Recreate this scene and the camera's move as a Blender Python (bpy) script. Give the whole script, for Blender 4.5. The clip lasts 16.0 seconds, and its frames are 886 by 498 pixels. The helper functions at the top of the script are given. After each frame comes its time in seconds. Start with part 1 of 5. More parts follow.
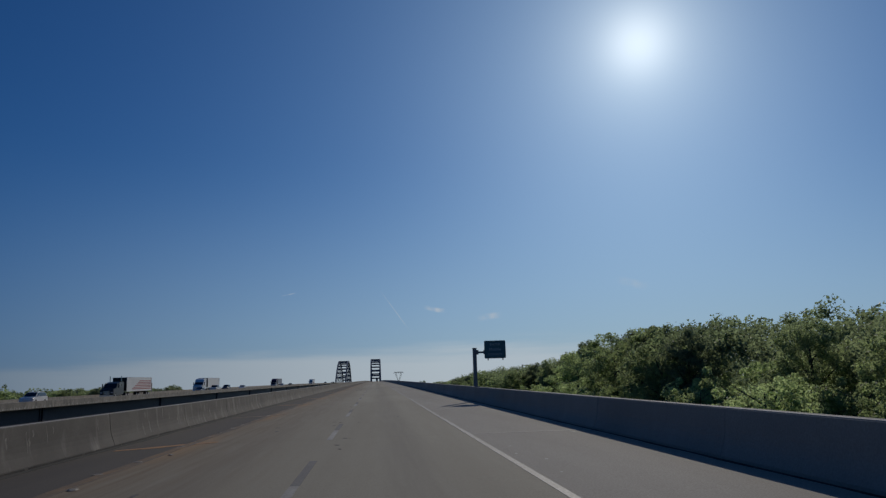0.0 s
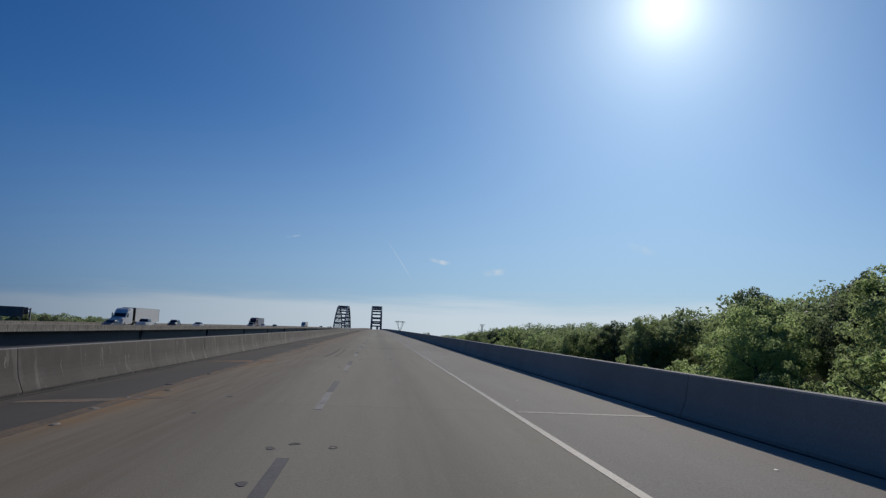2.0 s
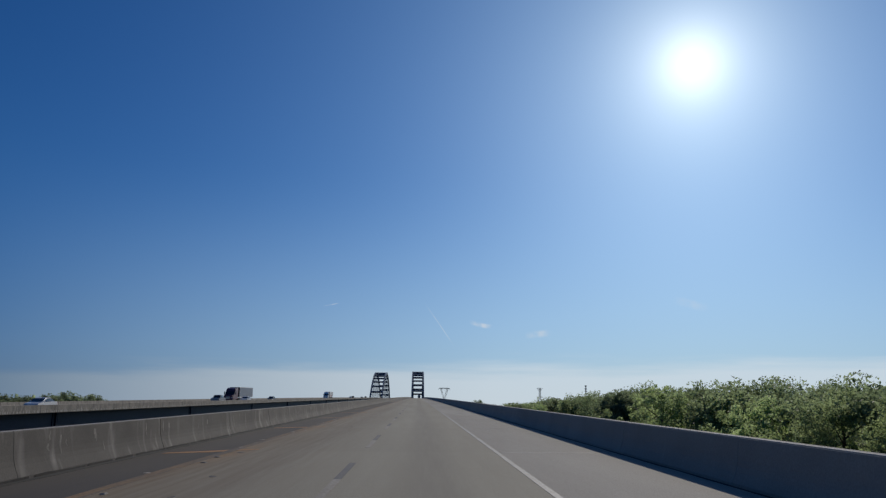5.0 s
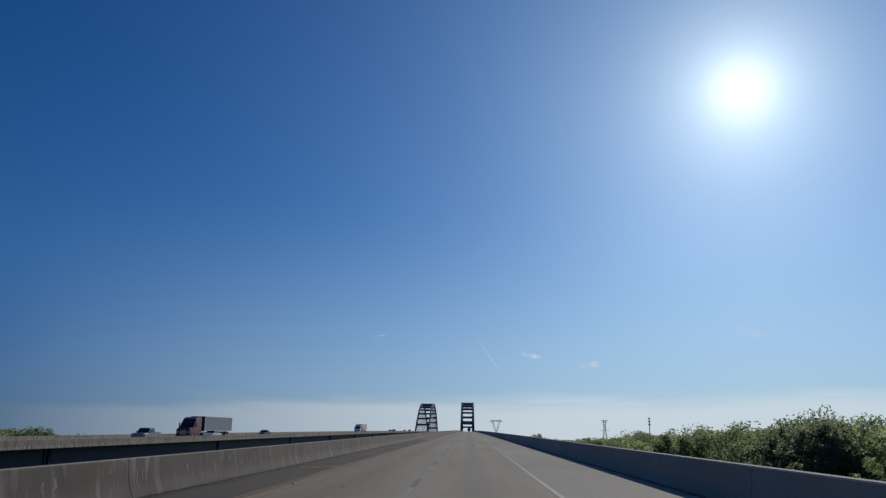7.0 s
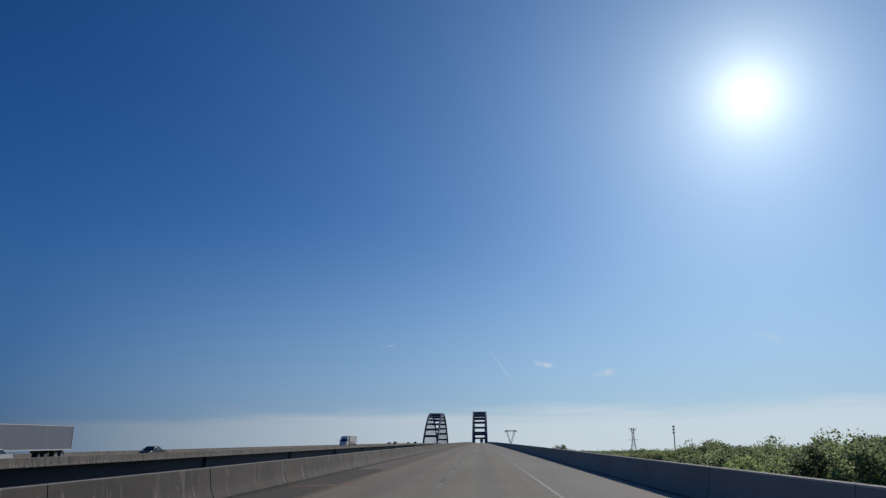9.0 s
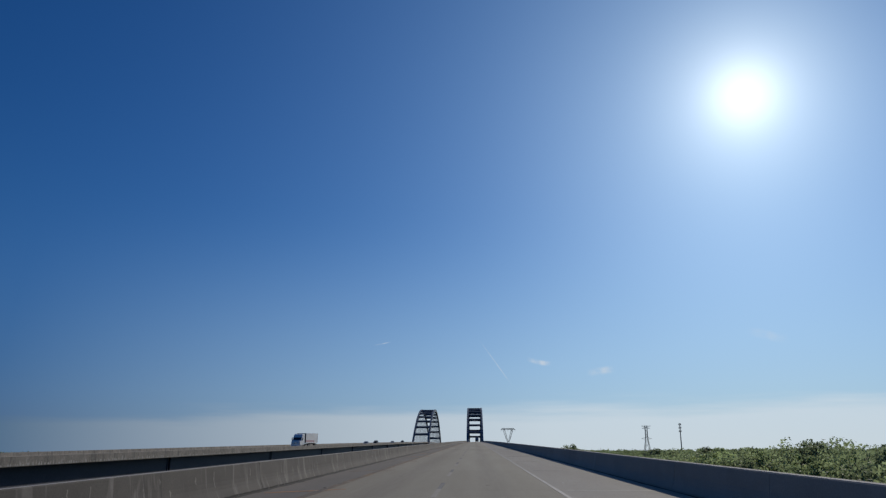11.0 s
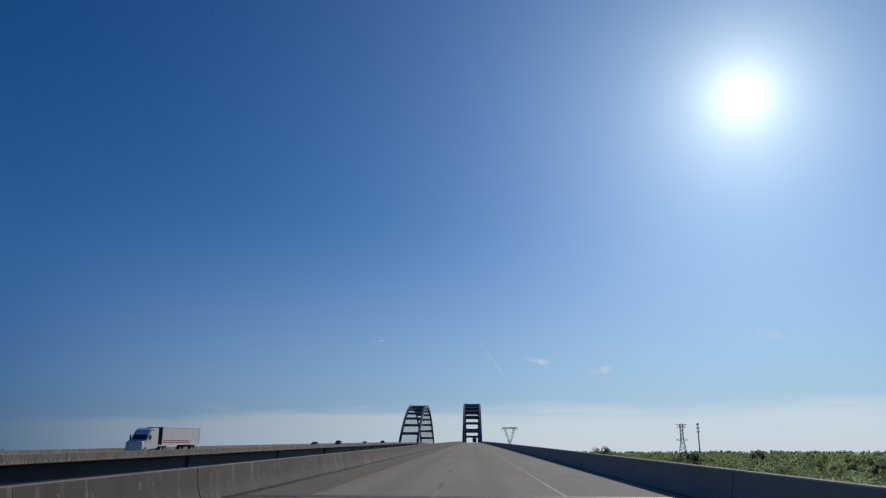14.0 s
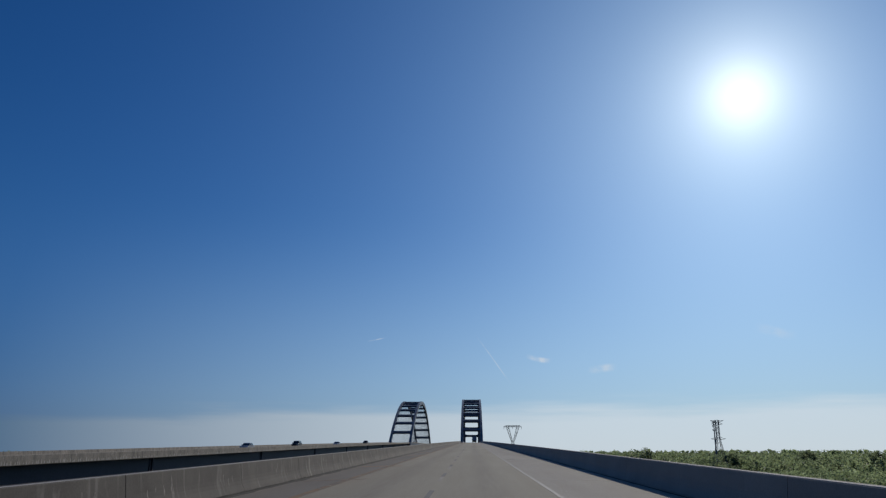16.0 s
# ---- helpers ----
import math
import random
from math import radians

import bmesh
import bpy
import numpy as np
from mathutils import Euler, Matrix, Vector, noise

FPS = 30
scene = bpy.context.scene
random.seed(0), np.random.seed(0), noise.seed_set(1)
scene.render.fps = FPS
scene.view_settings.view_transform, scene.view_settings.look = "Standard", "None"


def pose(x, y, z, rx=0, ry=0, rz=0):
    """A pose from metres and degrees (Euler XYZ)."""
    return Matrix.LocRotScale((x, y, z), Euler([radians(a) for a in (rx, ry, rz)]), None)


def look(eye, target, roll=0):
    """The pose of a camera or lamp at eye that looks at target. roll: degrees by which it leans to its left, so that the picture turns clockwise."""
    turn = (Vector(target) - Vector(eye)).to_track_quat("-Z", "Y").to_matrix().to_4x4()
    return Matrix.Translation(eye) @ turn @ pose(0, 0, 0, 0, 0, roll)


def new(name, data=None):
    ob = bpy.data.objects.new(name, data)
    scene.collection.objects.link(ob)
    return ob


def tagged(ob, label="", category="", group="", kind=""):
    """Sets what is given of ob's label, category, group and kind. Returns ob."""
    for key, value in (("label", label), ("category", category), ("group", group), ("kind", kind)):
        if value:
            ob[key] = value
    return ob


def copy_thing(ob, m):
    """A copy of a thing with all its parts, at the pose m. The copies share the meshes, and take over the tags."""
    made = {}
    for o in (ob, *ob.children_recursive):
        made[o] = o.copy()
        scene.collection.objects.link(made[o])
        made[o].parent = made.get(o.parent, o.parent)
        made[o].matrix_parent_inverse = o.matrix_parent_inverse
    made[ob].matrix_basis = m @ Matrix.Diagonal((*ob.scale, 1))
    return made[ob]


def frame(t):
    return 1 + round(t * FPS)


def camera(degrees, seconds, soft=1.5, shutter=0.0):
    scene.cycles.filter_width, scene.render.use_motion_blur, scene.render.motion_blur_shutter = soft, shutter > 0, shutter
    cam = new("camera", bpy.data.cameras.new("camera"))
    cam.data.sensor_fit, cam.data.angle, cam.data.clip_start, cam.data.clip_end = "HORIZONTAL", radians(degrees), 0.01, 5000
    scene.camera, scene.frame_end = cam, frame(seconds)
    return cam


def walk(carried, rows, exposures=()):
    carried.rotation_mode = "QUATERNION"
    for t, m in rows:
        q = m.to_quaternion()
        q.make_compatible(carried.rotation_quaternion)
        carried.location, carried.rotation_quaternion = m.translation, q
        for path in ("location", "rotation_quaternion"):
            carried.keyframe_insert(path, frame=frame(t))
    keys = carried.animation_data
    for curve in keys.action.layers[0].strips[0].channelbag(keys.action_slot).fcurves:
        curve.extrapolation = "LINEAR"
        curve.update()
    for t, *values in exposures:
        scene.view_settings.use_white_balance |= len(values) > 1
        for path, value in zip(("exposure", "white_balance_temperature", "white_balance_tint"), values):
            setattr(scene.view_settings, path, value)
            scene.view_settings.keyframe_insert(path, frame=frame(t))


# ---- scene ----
LENS = 62.0
PATH = [
    (0.0, 1.24, -5.12, 10.73, 1.78),
    (0.5, 1.10, -4.89, 7.92, 1.79),
    (1.0, 0.96, -5.67, 7.32, 1.46),
    (1.5, 0.91, -5.56, 7.23, 0.03),
    (2.0, 0.99, -5.23, 7.14, -2.41),
    (2.5, 1.08, -4.37, 8.21, -1.52),
    (3.0, 1.26, -3.94, 8.73, -3.70),
    (3.5, 1.43, -2.86, 10.19, -0.48),
    (4.0, 1.50, -2.34, 10.93, -0.85),
    (6.3, 1.46, -1.45, 13.12, -0.17),
    (6.5, 1.46, -1.45, 13.12, -0.17),
    (6.6, 1.46, -1.32, 13.17, -0.19),
    (6.8, 1.47, -0.27, 13.62, -0.34),
    (7.0, 1.50, 1.84, 14.52, -0.63),
    (7.5, 1.51, 2.56, 15.19, -0.41),
    (8.0, 1.63, 2.70, 15.40, -0.24),
    (8.5, 1.68, 2.72, 15.37, -0.07),
    (9.0, 1.48, 2.78, 15.36, 0.08),
    (11.5, 1.16, 2.34, 15.25, 0.03),
    (12.0, 1.18, 2.33, 15.29, 0.04),
    (12.5, 1.22, 2.29, 15.27, 0.09),
    (13.0, 1.16, 2.24, 15.32, -0.16),
    (13.5, 1.18, 2.21, 15.35, -0.12),
    (14.0, 1.09, 2.16, 15.26, -0.25),
    (14.5, 1.04, 2.00, 15.30, -0.29),
    (15.0, 1.12, 1.99, 15.28, -0.23),
    (15.5, 1.20, 2.02, 15.29, -0.13),
    (16.0, 1.25, 2.14, 15.23, -0.10),
]
EYE = 1.57
EXPOSURE = [(0.0, -0.95), (0.25, -0.6), (0.5, -0.5), (16.0, -0.5)]
GRADE, EASING, CREST_START, CREST = 0.0163, 5.1e-6, 1000.0, 1162.0


def road_z(y):
    """Height of the carriageway: a grade that eases off slowly, then rounds over the crest."""
    b = min(y, CREST_START)
    a = min(max(y - CREST_START, 0.0), CREST - CREST_START + 400.0)
    top = GRADE - EASING * CREST_START
    return GRADE * b - EASING * b * b / 2 + top * a - top * a * a / (2 * (CREST - CREST_START))


def along(t):
    """How far the car has come: it slows a little after the first seconds."""
    return 33.6 * t if t <= 6.5 else 218.4 + 32.5 * (t - 6.5)


cam = camera(LENS, 16.0, soft=1.3)
walk(cam, [(t, pose(x, along(t), road_z(along(t)) + EYE, 90 + pitch, roll, yaw)) for t, x, yaw, pitch, roll in PATH],
     EXPOSURE)

# ---- light ----
SUN_AZ, SUN_EL = 21.8, 25.0
world = bpy.data.worlds.new("sky")
scene.world = world
world.use_nodes = True
wn, wl = world.node_tree.nodes, world.node_tree.links
wn.clear()
w_out = wn.new("ShaderNodeOutputWorld")
w_bg = wn.new("ShaderNodeBackground")
w_sky = wn.new("ShaderNodeTexSky")
w_sky.sky_type = "NISHITA"
w_sky.sun_disc = False
w_sky.sun_elevation = radians(SUN_EL)
w_sky.sun_rotation = radians(SUN_AZ)
w_sky.altitude = 0.0
w_sky.air_density = 1.0
w_sky.dust_density = 0.55
w_sky.ozone_density = 3.0
w_bg.inputs["Strength"].default_value = 0.065
# a thin white cloud deck far off, just above the horizon
w_co = wn.new("ShaderNodeTexCoord")
w_sep = wn.new("ShaderNodeSeparateXYZ")
w_map = wn.new("ShaderNodeMapping")
w_map.inputs["Scale"].default_value = (2.0, 2.0, 26.0)
w_noise = wn.new("ShaderNodeTexNoise")
w_noise.inputs["Scale"].default_value = 2.2
w_noise.inputs["Detail"].default_value = 5.0
w_add = wn.new("ShaderNodeMath")
w_add.operation = "MULTIPLY_ADD"
w_add.inputs[1].default_value = 0.045
w_dot = wn.new("ShaderNodeVectorMath")
w_dot.operation = "DOT_PRODUCT"
w_dot.inputs[1].default_value = (math.sin(radians(SUN_AZ)), math.cos(radians(SUN_AZ)), 0.0)
w_fwd = wn.new("ShaderNodeMapRange")
w_fwd.inputs["From Min"].default_value = 0.57
w_fwd.inputs["From Max"].default_value = 0.96
wl.new(w_co.outputs["Generated"], w_dot.inputs[0])
wl.new(w_dot.outputs["Value"], w_fwd.inputs["Value"])


def towards_sun(away, near):
    """A cloud colour that brightens towards the sun, as thin cloud does."""
    node = wn.new("ShaderNodeMixRGB")
    node.inputs["Color1"].default_value = (*away, 1)
    node.inputs["Color2"].default_value = (*near, 1)
    wl.new(w_fwd.outputs["Result"], node.inputs["Fac"])
    return node.outputs[0]


w_ramp = wn.new("ShaderNodeMapRange")
w_ramp.interpolation_type = "SMOOTHERSTEP"
w_ramp.inputs["From Min"].default_value = 0.060
w_ramp.inputs["From Max"].default_value = 0.092
w_ramp.inputs["To Min"].default_value = 0.8
w_ramp.inputs["To Max"].default_value = 0.0
w_mix = wn.new("ShaderNodeMixRGB")
wl.new(towards_sun((1.7, 3.25, 5.3), (12.5, 13.9, 15.0)), w_mix.inputs["Color2"])
wl.new(w_co.outputs["Generated"], w_sep.inputs[0])
wl.new(w_co.outputs["Generated"], w_map.inputs["Vector"])
wl.new(w_map.outputs[0], w_noise.inputs["Vector"])
wl.new(w_noise.outputs["Fac"], w_add.inputs[0])
wl.new(w_sep.outputs["Z"], w_add.inputs[2])
# the deck lies lower away from the sun
w_tilt = wn.new("ShaderNodeMath")
w_tilt.operation = "MULTIPLY_ADD"
w_tilt.inputs[1].default_value = -0.026
wl.new(w_fwd.outputs["Result"], w_tilt.inputs[0])
wl.new(w_add.outputs[0], w_tilt.inputs[2])
w_lift = wn.new("ShaderNodeMath")
w_lift.inputs[1].default_value = 0.024
wl.new(w_tilt.outputs[0], w_lift.inputs[0])
wl.new(w_lift.outputs[0], w_ramp.inputs["Value"])
wl.new(w_ramp.outputs["Result"], w_mix.inputs["Fac"])
w_sat = wn.new("ShaderNodeHueSaturation")
w_sat.inputs["Saturation"].default_value = 1.35
wl.new(w_sky.outputs[0], w_sat.inputs["Color"])
w_tone = wn.new("ShaderNodeMixRGB")
w_tone.blend_type = "MULTIPLY"
w_tone.inputs["Fac"].default_value = 1.0
w_tone.inputs["Color2"].default_value = (0.56, 0.82, 1.16, 1)
wl.new(w_sat.outputs[0], w_tone.inputs["Color1"])
# paler air low down
w_low = wn.new("ShaderNodeMapRange")
w_low.interpolation_type = "SMOOTHSTEP"
w_low.inputs["From Min"].default_value = 0.02
w_low.inputs["From Max"].default_value = 0.32
w_low.inputs["To Min"].default_value = 0.62
w_low.inputs["To Max"].default_value = 0.0
w_pale = wn.new("ShaderNodeMixRGB")
wl.new(towards_sun((0.6, 1.85, 6.0), (6.9, 10.2, 14.9)), w_pale.inputs["Color2"])
wl.new(w_sep.outputs["Z"], w_low.inputs["Value"])
wl.new(w_low.outputs["Result"], w_pale.inputs["Fac"])
wl.new(w_tone.outputs[0], w_pale.inputs["Color1"])
wl.new(w_pale.outputs[0], w_mix.inputs["Color1"])
# the white glow of thin haze round the sun
w_near = wn.new("ShaderNodeVectorMath")
w_near.operation = "DOT_PRODUCT"
w_near.inputs[1].default_value = (math.sin(radians(SUN_AZ)) * math.cos(radians(SUN_EL)),
                                  math.cos(radians(SUN_AZ)) * math.cos(radians(SUN_EL)), math.sin(radians(SUN_EL)))
wl.new(w_co.outputs["Generated"], w_near.inputs[0])
w_last = w_mix.outputs[0]
for spread, light in ((8.0, (0.75, 1.7, 2.7, 1)), (45.0, (0.9, 0.9, 0.4, 1)), (260.0, (6.5, 6.6, 5.6, 1)), (1200.0, (9.0, 8.8, 8.0, 1))):
    w_pow = wn.new("ShaderNodeMath")
    w_pow.operation = "POWER"
    w_pow.inputs[1].default_value = spread
    wl.new(w_near.outputs["Value"], w_pow.inputs[0])
    w_glow = wn.new("ShaderNodeMixRGB")
    w_glow.blend_type = "ADD"
    w_glow.inputs["Color2"].default_value = light
    wl.new(w_pow.outputs[0], w_glow.inputs["Fac"])
    wl.new(w_last, w_glow.inputs["Color1"])
    w_last = w_glow.outputs[0]
wl.new(w_last, w_bg.inputs["Color"])
wl.new(w_bg.outputs[0], w_out.inputs["Surface"])

sun_data = bpy.data.lights.new("sun", "SUN")
sun_data.energy = 3.1
sun_data.angle = radians(0.53)
sun_data.color = (1.0, 0.93, 0.82)
sun = new("sun", sun_data)
sun_way = Vector((math.sin(radians(SUN_AZ)) * math.cos(radians(SUN_EL)),
                  math.cos(radians(SUN_AZ)) * math.cos(radians(SUN_EL)), math.sin(radians(SUN_EL))))
sun.matrix_world = look(sun_way * 100, (0, 0, 0))


# ---- materials ----
JOINT_FIRST, JOINT_STEP = 20.6, 15.35


def surface(name, color, other, rough=0.8, coarse=0.15, fine=8.0, stretch=(1, 1, 1), amount=0.6,
            bump=0.2, metal=0.0, grain=0.25, per_piece=0.0, extra=None, translucent=0.0, specular=0.5):
    """A worn surface: two colours mixed by coarse stains, a fine grain over both, relief."""
    m = bpy.data.materials.new(name)
    m.use_nodes = True
    n, l = m.node_tree.nodes, m.node_tree.links
    bsdf = n["Principled BSDF"]
    co = n.new("ShaderNodeTexCoord")
    mp = n.new("ShaderNodeMapping")
    mp.inputs["Scale"].default_value = stretch
    l.new(co.outputs["Object"], mp.inputs["Vector"])
    big = n.new("ShaderNodeTexNoise")
    big.inputs["Scale"].default_value = coarse
    big.inputs["Detail"].default_value = 6
    big.inputs["Roughness"].default_value = 0.62
    l.new(mp.outputs[0], big.inputs["Vector"])
    ramp = n.new("ShaderNodeMapRange")
    ramp.inputs["From Min"].default_value = 0.36
    ramp.inputs["From Max"].default_value = 0.66
    ramp.inputs["To Max"].default_value = amount
    l.new(big.outputs["Fac"], ramp.inputs["Value"])
    mix = n.new("ShaderNodeMixRGB")
    mix.inputs["Color1"].default_value = (*color, 1)
    mix.inputs["Color2"].default_value = (*other, 1)
    l.new(ramp.outputs["Result"], mix.inputs["Fac"])
    small = n.new("ShaderNodeTexNoise")
    small.inputs["Scale"].default_value = fine
    small.inputs["Detail"].default_value = 4
    l.new(co.outputs["Object"], small.inputs["Vector"])
    gr = n.new("ShaderNodeMapRange")
    gr.inputs["From Min"].default_value = 0.3
    gr.inputs["From Max"].default_value = 0.7
    gr.inputs["To Min"].default_value = 1 - grain
    gr.inputs["To Max"].default_value = 1 + grain
    l.new(small.outputs["Fac"], gr.inputs["Value"])
    mul = n.new("ShaderNodeVectorMath")
    mul.operation = "SCALE"
    l.new(mix.outputs[0], mul.inputs[0])
    l.new(gr.outputs["Result"], mul.inputs["Scale"])
    color_out = mul.outputs["Vector"]
    if per_piece:
        info = n.new("ShaderNodeObjectInfo")
        pr = n.new("ShaderNodeMapRange")
        pr.inputs["To Min"].default_value = 1 - per_piece
        pr.inputs["To Max"].default_value = 1 + per_piece
        l.new(info.outputs["Random"], pr.inputs["Value"])
        mul2 = n.new("ShaderNodeVectorMath")
        mul2.operation = "SCALE"
        l.new(color_out, mul2.inputs[0])
        l.new(pr.outputs["Result"], mul2.inputs["Scale"])
        color_out = mul2.outputs["Vector"]
    if extra:
        color_out = extra(n, l, co, color_out)
    l.new(color_out, bsdf.inputs["Base Color"])
    bsdf.inputs["Roughness"].default_value = rough
    bsdf.inputs["Metallic"].default_value = metal
    bsdf.inputs["Specular IOR Level"].default_value = specular
    if bump:
        bp = n.new("ShaderNodeBump")
        bp.inputs["Strength"].default_value = bump
        bp.inputs["Distance"].default_value = 0.02
        l.new(small.outputs["Fac"], bp.inputs["Height"])
        l.new(bp.outputs[0], bsdf.inputs["Normal"])
    if translucent:
        tr = n.new("ShaderNodeBsdfTranslucent")
        passed = n.new("ShaderNodeVectorMath")
        passed.operation = "MULTIPLY"
        passed.inputs[1].default_value = (4.0, 4.0, 3.6)
        l.new(color_out, passed.inputs[0])
        l.new(passed.outputs["Vector"], tr.inputs["Color"])
        ms = n.new("ShaderNodeMixShader")
        ms.inputs[0].default_value = translucent
        l.new(bsdf.outputs[0], ms.inputs[1])
        l.new(tr.outputs[0], ms.inputs[2])
        l.new(ms.outputs[0], n["Material Output"].inputs["Surface"])
    return m


def streaks(scale, low, high, tint, strength):
    """Vertical run-off streaks over a concrete face."""
    def build(n, l, co, color_in):
        mp = n.new("ShaderNodeMapping")
        mp.inputs["Scale"].default_value = scale
        l.new(co.outputs["Object"], mp.inputs["Vector"])
        no = n.new("ShaderNodeTexNoise")
        no.inputs["Scale"].default_value = 1.0
        no.inputs["Detail"].default_value = 3
        no.inputs["Distortion"].default_value = 0.6
        l.new(mp.outputs[0], no.inputs["Vector"])
        rg = n.new("ShaderNodeMapRange")
        rg.inputs["From Min"].default_value = low
        rg.inputs["From Max"].default_value = high
        rg.inputs["To Max"].default_value = strength
        l.new(no.outputs["Fac"], rg.inputs["Value"])
        mx = n.new("ShaderNodeMixRGB")
        mx.inputs["Color2"].default_value = (*tint, 1)
        l.new(rg.outputs["Result"], mx.inputs["Fac"])
        l.new(color_in, mx.inputs["Color1"])
        return mx.outputs[0]
    return build


def both(first, second):
    return lambda n, l, co, color_in: second(n, l, co, first(n, l, co, color_in))


def wheel_paths(n, l, co, color_in):
    """Darker oil and rubber bands along the two lanes, broken up by noise."""
    sep = n.new("ShaderNodeSeparateXYZ")
    l.new(co.outputs["Object"], sep.inputs[0])
    # distance from the nearest lane centre
    ab = n.new("ShaderNodeMath")
    ab.operation = "PINGPONG"
    ab.inputs[1].default_value = 1.83
    l.new(sep.outputs["X"], ab.inputs[0])
    rg = n.new("ShaderNodeMapRange")
    rg.interpolation_type = "SMOOTHSTEP"
    rg.inputs["From Min"].default_value = 1.0
    rg.inputs["From Max"].default_value = 1.75
    rg.inputs["To Max"].default_value = 0.55
    l.new(ab.outputs[0], rg.inputs["Value"])
    mp = n.new("ShaderNodeMapping")
    mp.inputs["Scale"].default_value = (1.4, 0.05, 1)
    l.new(co.outputs["Object"], mp.inputs["Vector"])
    no = n.new("ShaderNodeTexNoise")
    no.inputs["Detail"].default_value = 5
    l.new(mp.outputs[0], no.inputs["Vector"])
    mu = n.new("ShaderNodeMath")
    mu.operation = "MULTIPLY"
    l.new(rg.outputs["Result"], mu.inputs[0])
    l.new(no.outputs["Fac"], mu.inputs[1])
    mx = n.new("ShaderNodeMixRGB")
    mx.inputs["Color2"].default_value = (0.165, 0.145, 0.122, 1)
    l.new(mu.outputs[0], mx.inputs["Fac"])
    l.new(color_in, mx.inputs["Color1"])
    # clay-coloured dust on the far left, with the windscreen's dark reflection painted in
    dr = n.new("ShaderNodeMapRange")
    dr.interpolation_type = "SMOOTHSTEP"
    dr.inputs["From Min"].default_value = -3.6
    dr.inputs["From Max"].default_value = 0.6
    dr.inputs["To Min"].default_value = 1.45
    dr.inputs["To Max"].default_value = 0.0
    l.new(sep.outputs["X"], dr.inputs["Value"])
    m3 = n.new("ShaderNodeMath")
    m3.operation = "MULTIPLY"
    l.new(dr.outputs["Result"], m3.inputs[0])
    l.new(no.outputs["Fac"], m3.inputs[1])
    # there is less of both further up the bridge
    fd = n.new("ShaderNodeMapRange")
    fd.inputs["From Min"].default_value = 180.0
    fd.inputs["From Max"].default_value = 420.0
    fd.inputs["To Min"].default_value = 1.0
    fd.inputs["To Max"].default_value = 0.25
    l.new(sep.outputs["Y"], fd.inputs["Value"])
    m6 = n.new("ShaderNodeMath")
    m6.operation = "MULTIPLY"
    l.new(m3.outputs[0], m6.inputs[0])
    l.new(fd.outputs["Result"], m6.inputs[1])
    m4 = n.new("ShaderNodeMixRGB")
    m4.inputs["Color2"].default_value = (0.21, 0.153, 0.092, 1)
    l.new(m6.outputs[0], m4.inputs["Fac"])
    l.new(mx.outputs[0], m4.inputs["Color1"])
    # rust washed along the lane edge, strongest by the joints
    sh = n.new("ShaderNodeMath")
    sh.operation = "SUBTRACT"
    sh.inputs[1].default_value = JOINT_FIRST - 1.0
    l.new(sep.outputs["Y"], sh.inputs[0])
    pp = n.new("ShaderNodeMath")
    pp.operation = "PINGPONG"
    pp.inputs[1].default_value = JOINT_STEP / 2
    l.new(sh.outputs[0], pp.inputs[0])
    pk = n.new("ShaderNodeMapRange")
    pk.interpolation_type = "SMOOTHSTEP"
    pk.inputs["From Min"].default_value = 0.5
    pk.inputs["From Max"].default_value = 5.5
    pk.inputs["To Min"].default_value = 1.0
    pk.inputs["To Max"].default_value = 0.14
    l.new(pp.outputs[0], pk.inputs["Value"])
    ed = n.new("ShaderNodeMapRange")
    ed.interpolation_type = "SMOOTHSTEP"
    ed.inputs["From Min"].default_value = -3.62
    ed.inputs["From Max"].default_value = -2.75
    ed.inputs["To Min"].default_value = 1.0
    ed.inputs["To Max"].default_value = 0.0
    l.new(sep.outputs["X"], ed.inputs["Value"])
    fy = n.new("ShaderNodeMapRange")
    fy.inputs["From Min"].default_value = 110.0
    fy.inputs["From Max"].default_value = 290.0
    fy.inputs["To Min"].default_value = 1.15
    fy.inputs["To Max"].default_value = 0.15
    l.new(sep.outputs["Y"], fy.inputs["Value"])
    spots = n.new("ShaderNodeTexNoise")
    spots.inputs["Scale"].default_value = 1.6
    spots.inputs["Detail"].default_value = 4
    l.new(co.outputs["Object"], spots.inputs["Vector"])
    last = spots.outputs["Fac"]
    for other in (pk, ed, fy):
        mm = n.new("ShaderNodeMath")
        mm.operation = "MULTIPLY"
        mm.use_clamp = True
        l.new(last, mm.inputs[0])
        l.new(other.outputs["Result"], mm.inputs[1])
        last = mm.outputs[0]
    m5 = n.new("ShaderNodeMixRGB")
    m5.inputs["Color2"].default_value = (0.40, 0.20, 0.055, 1)
    l.new(last, m5.inputs["Fac"])
    l.new(m4.outputs[0], m5.inputs["Color1"])
    return m5.outputs[0]


M_lane = surface("lane_concrete", (0.352, 0.311, 0.229), (0.260, 0.225, 0.162), 0.9, 0.55, 45, (1, 0.06, 1), 0.62, 0.2, grain=0.15, per_piece=0.04, specular=0.3, extra=wheel_paths)
M_shoulder = surface("shoulder_concrete", (0.362, 0.325, 0.270), (0.292, 0.258, 0.21), 0.9, 0.4, 40, (1, 0.12, 1), 0.8, 0.2, grain=0.2, per_piece=0.05, specular=0.3)
M_dirty_shoulder = surface("dirty_shoulder_concrete", (0.086, 0.074, 0.064), (0.124, 0.105, 0.083), 0.95, 0.5, 40, (1, 0.15, 1), 0.7, 0.12, grain=0.12, per_piece=0.06, specular=0.25)
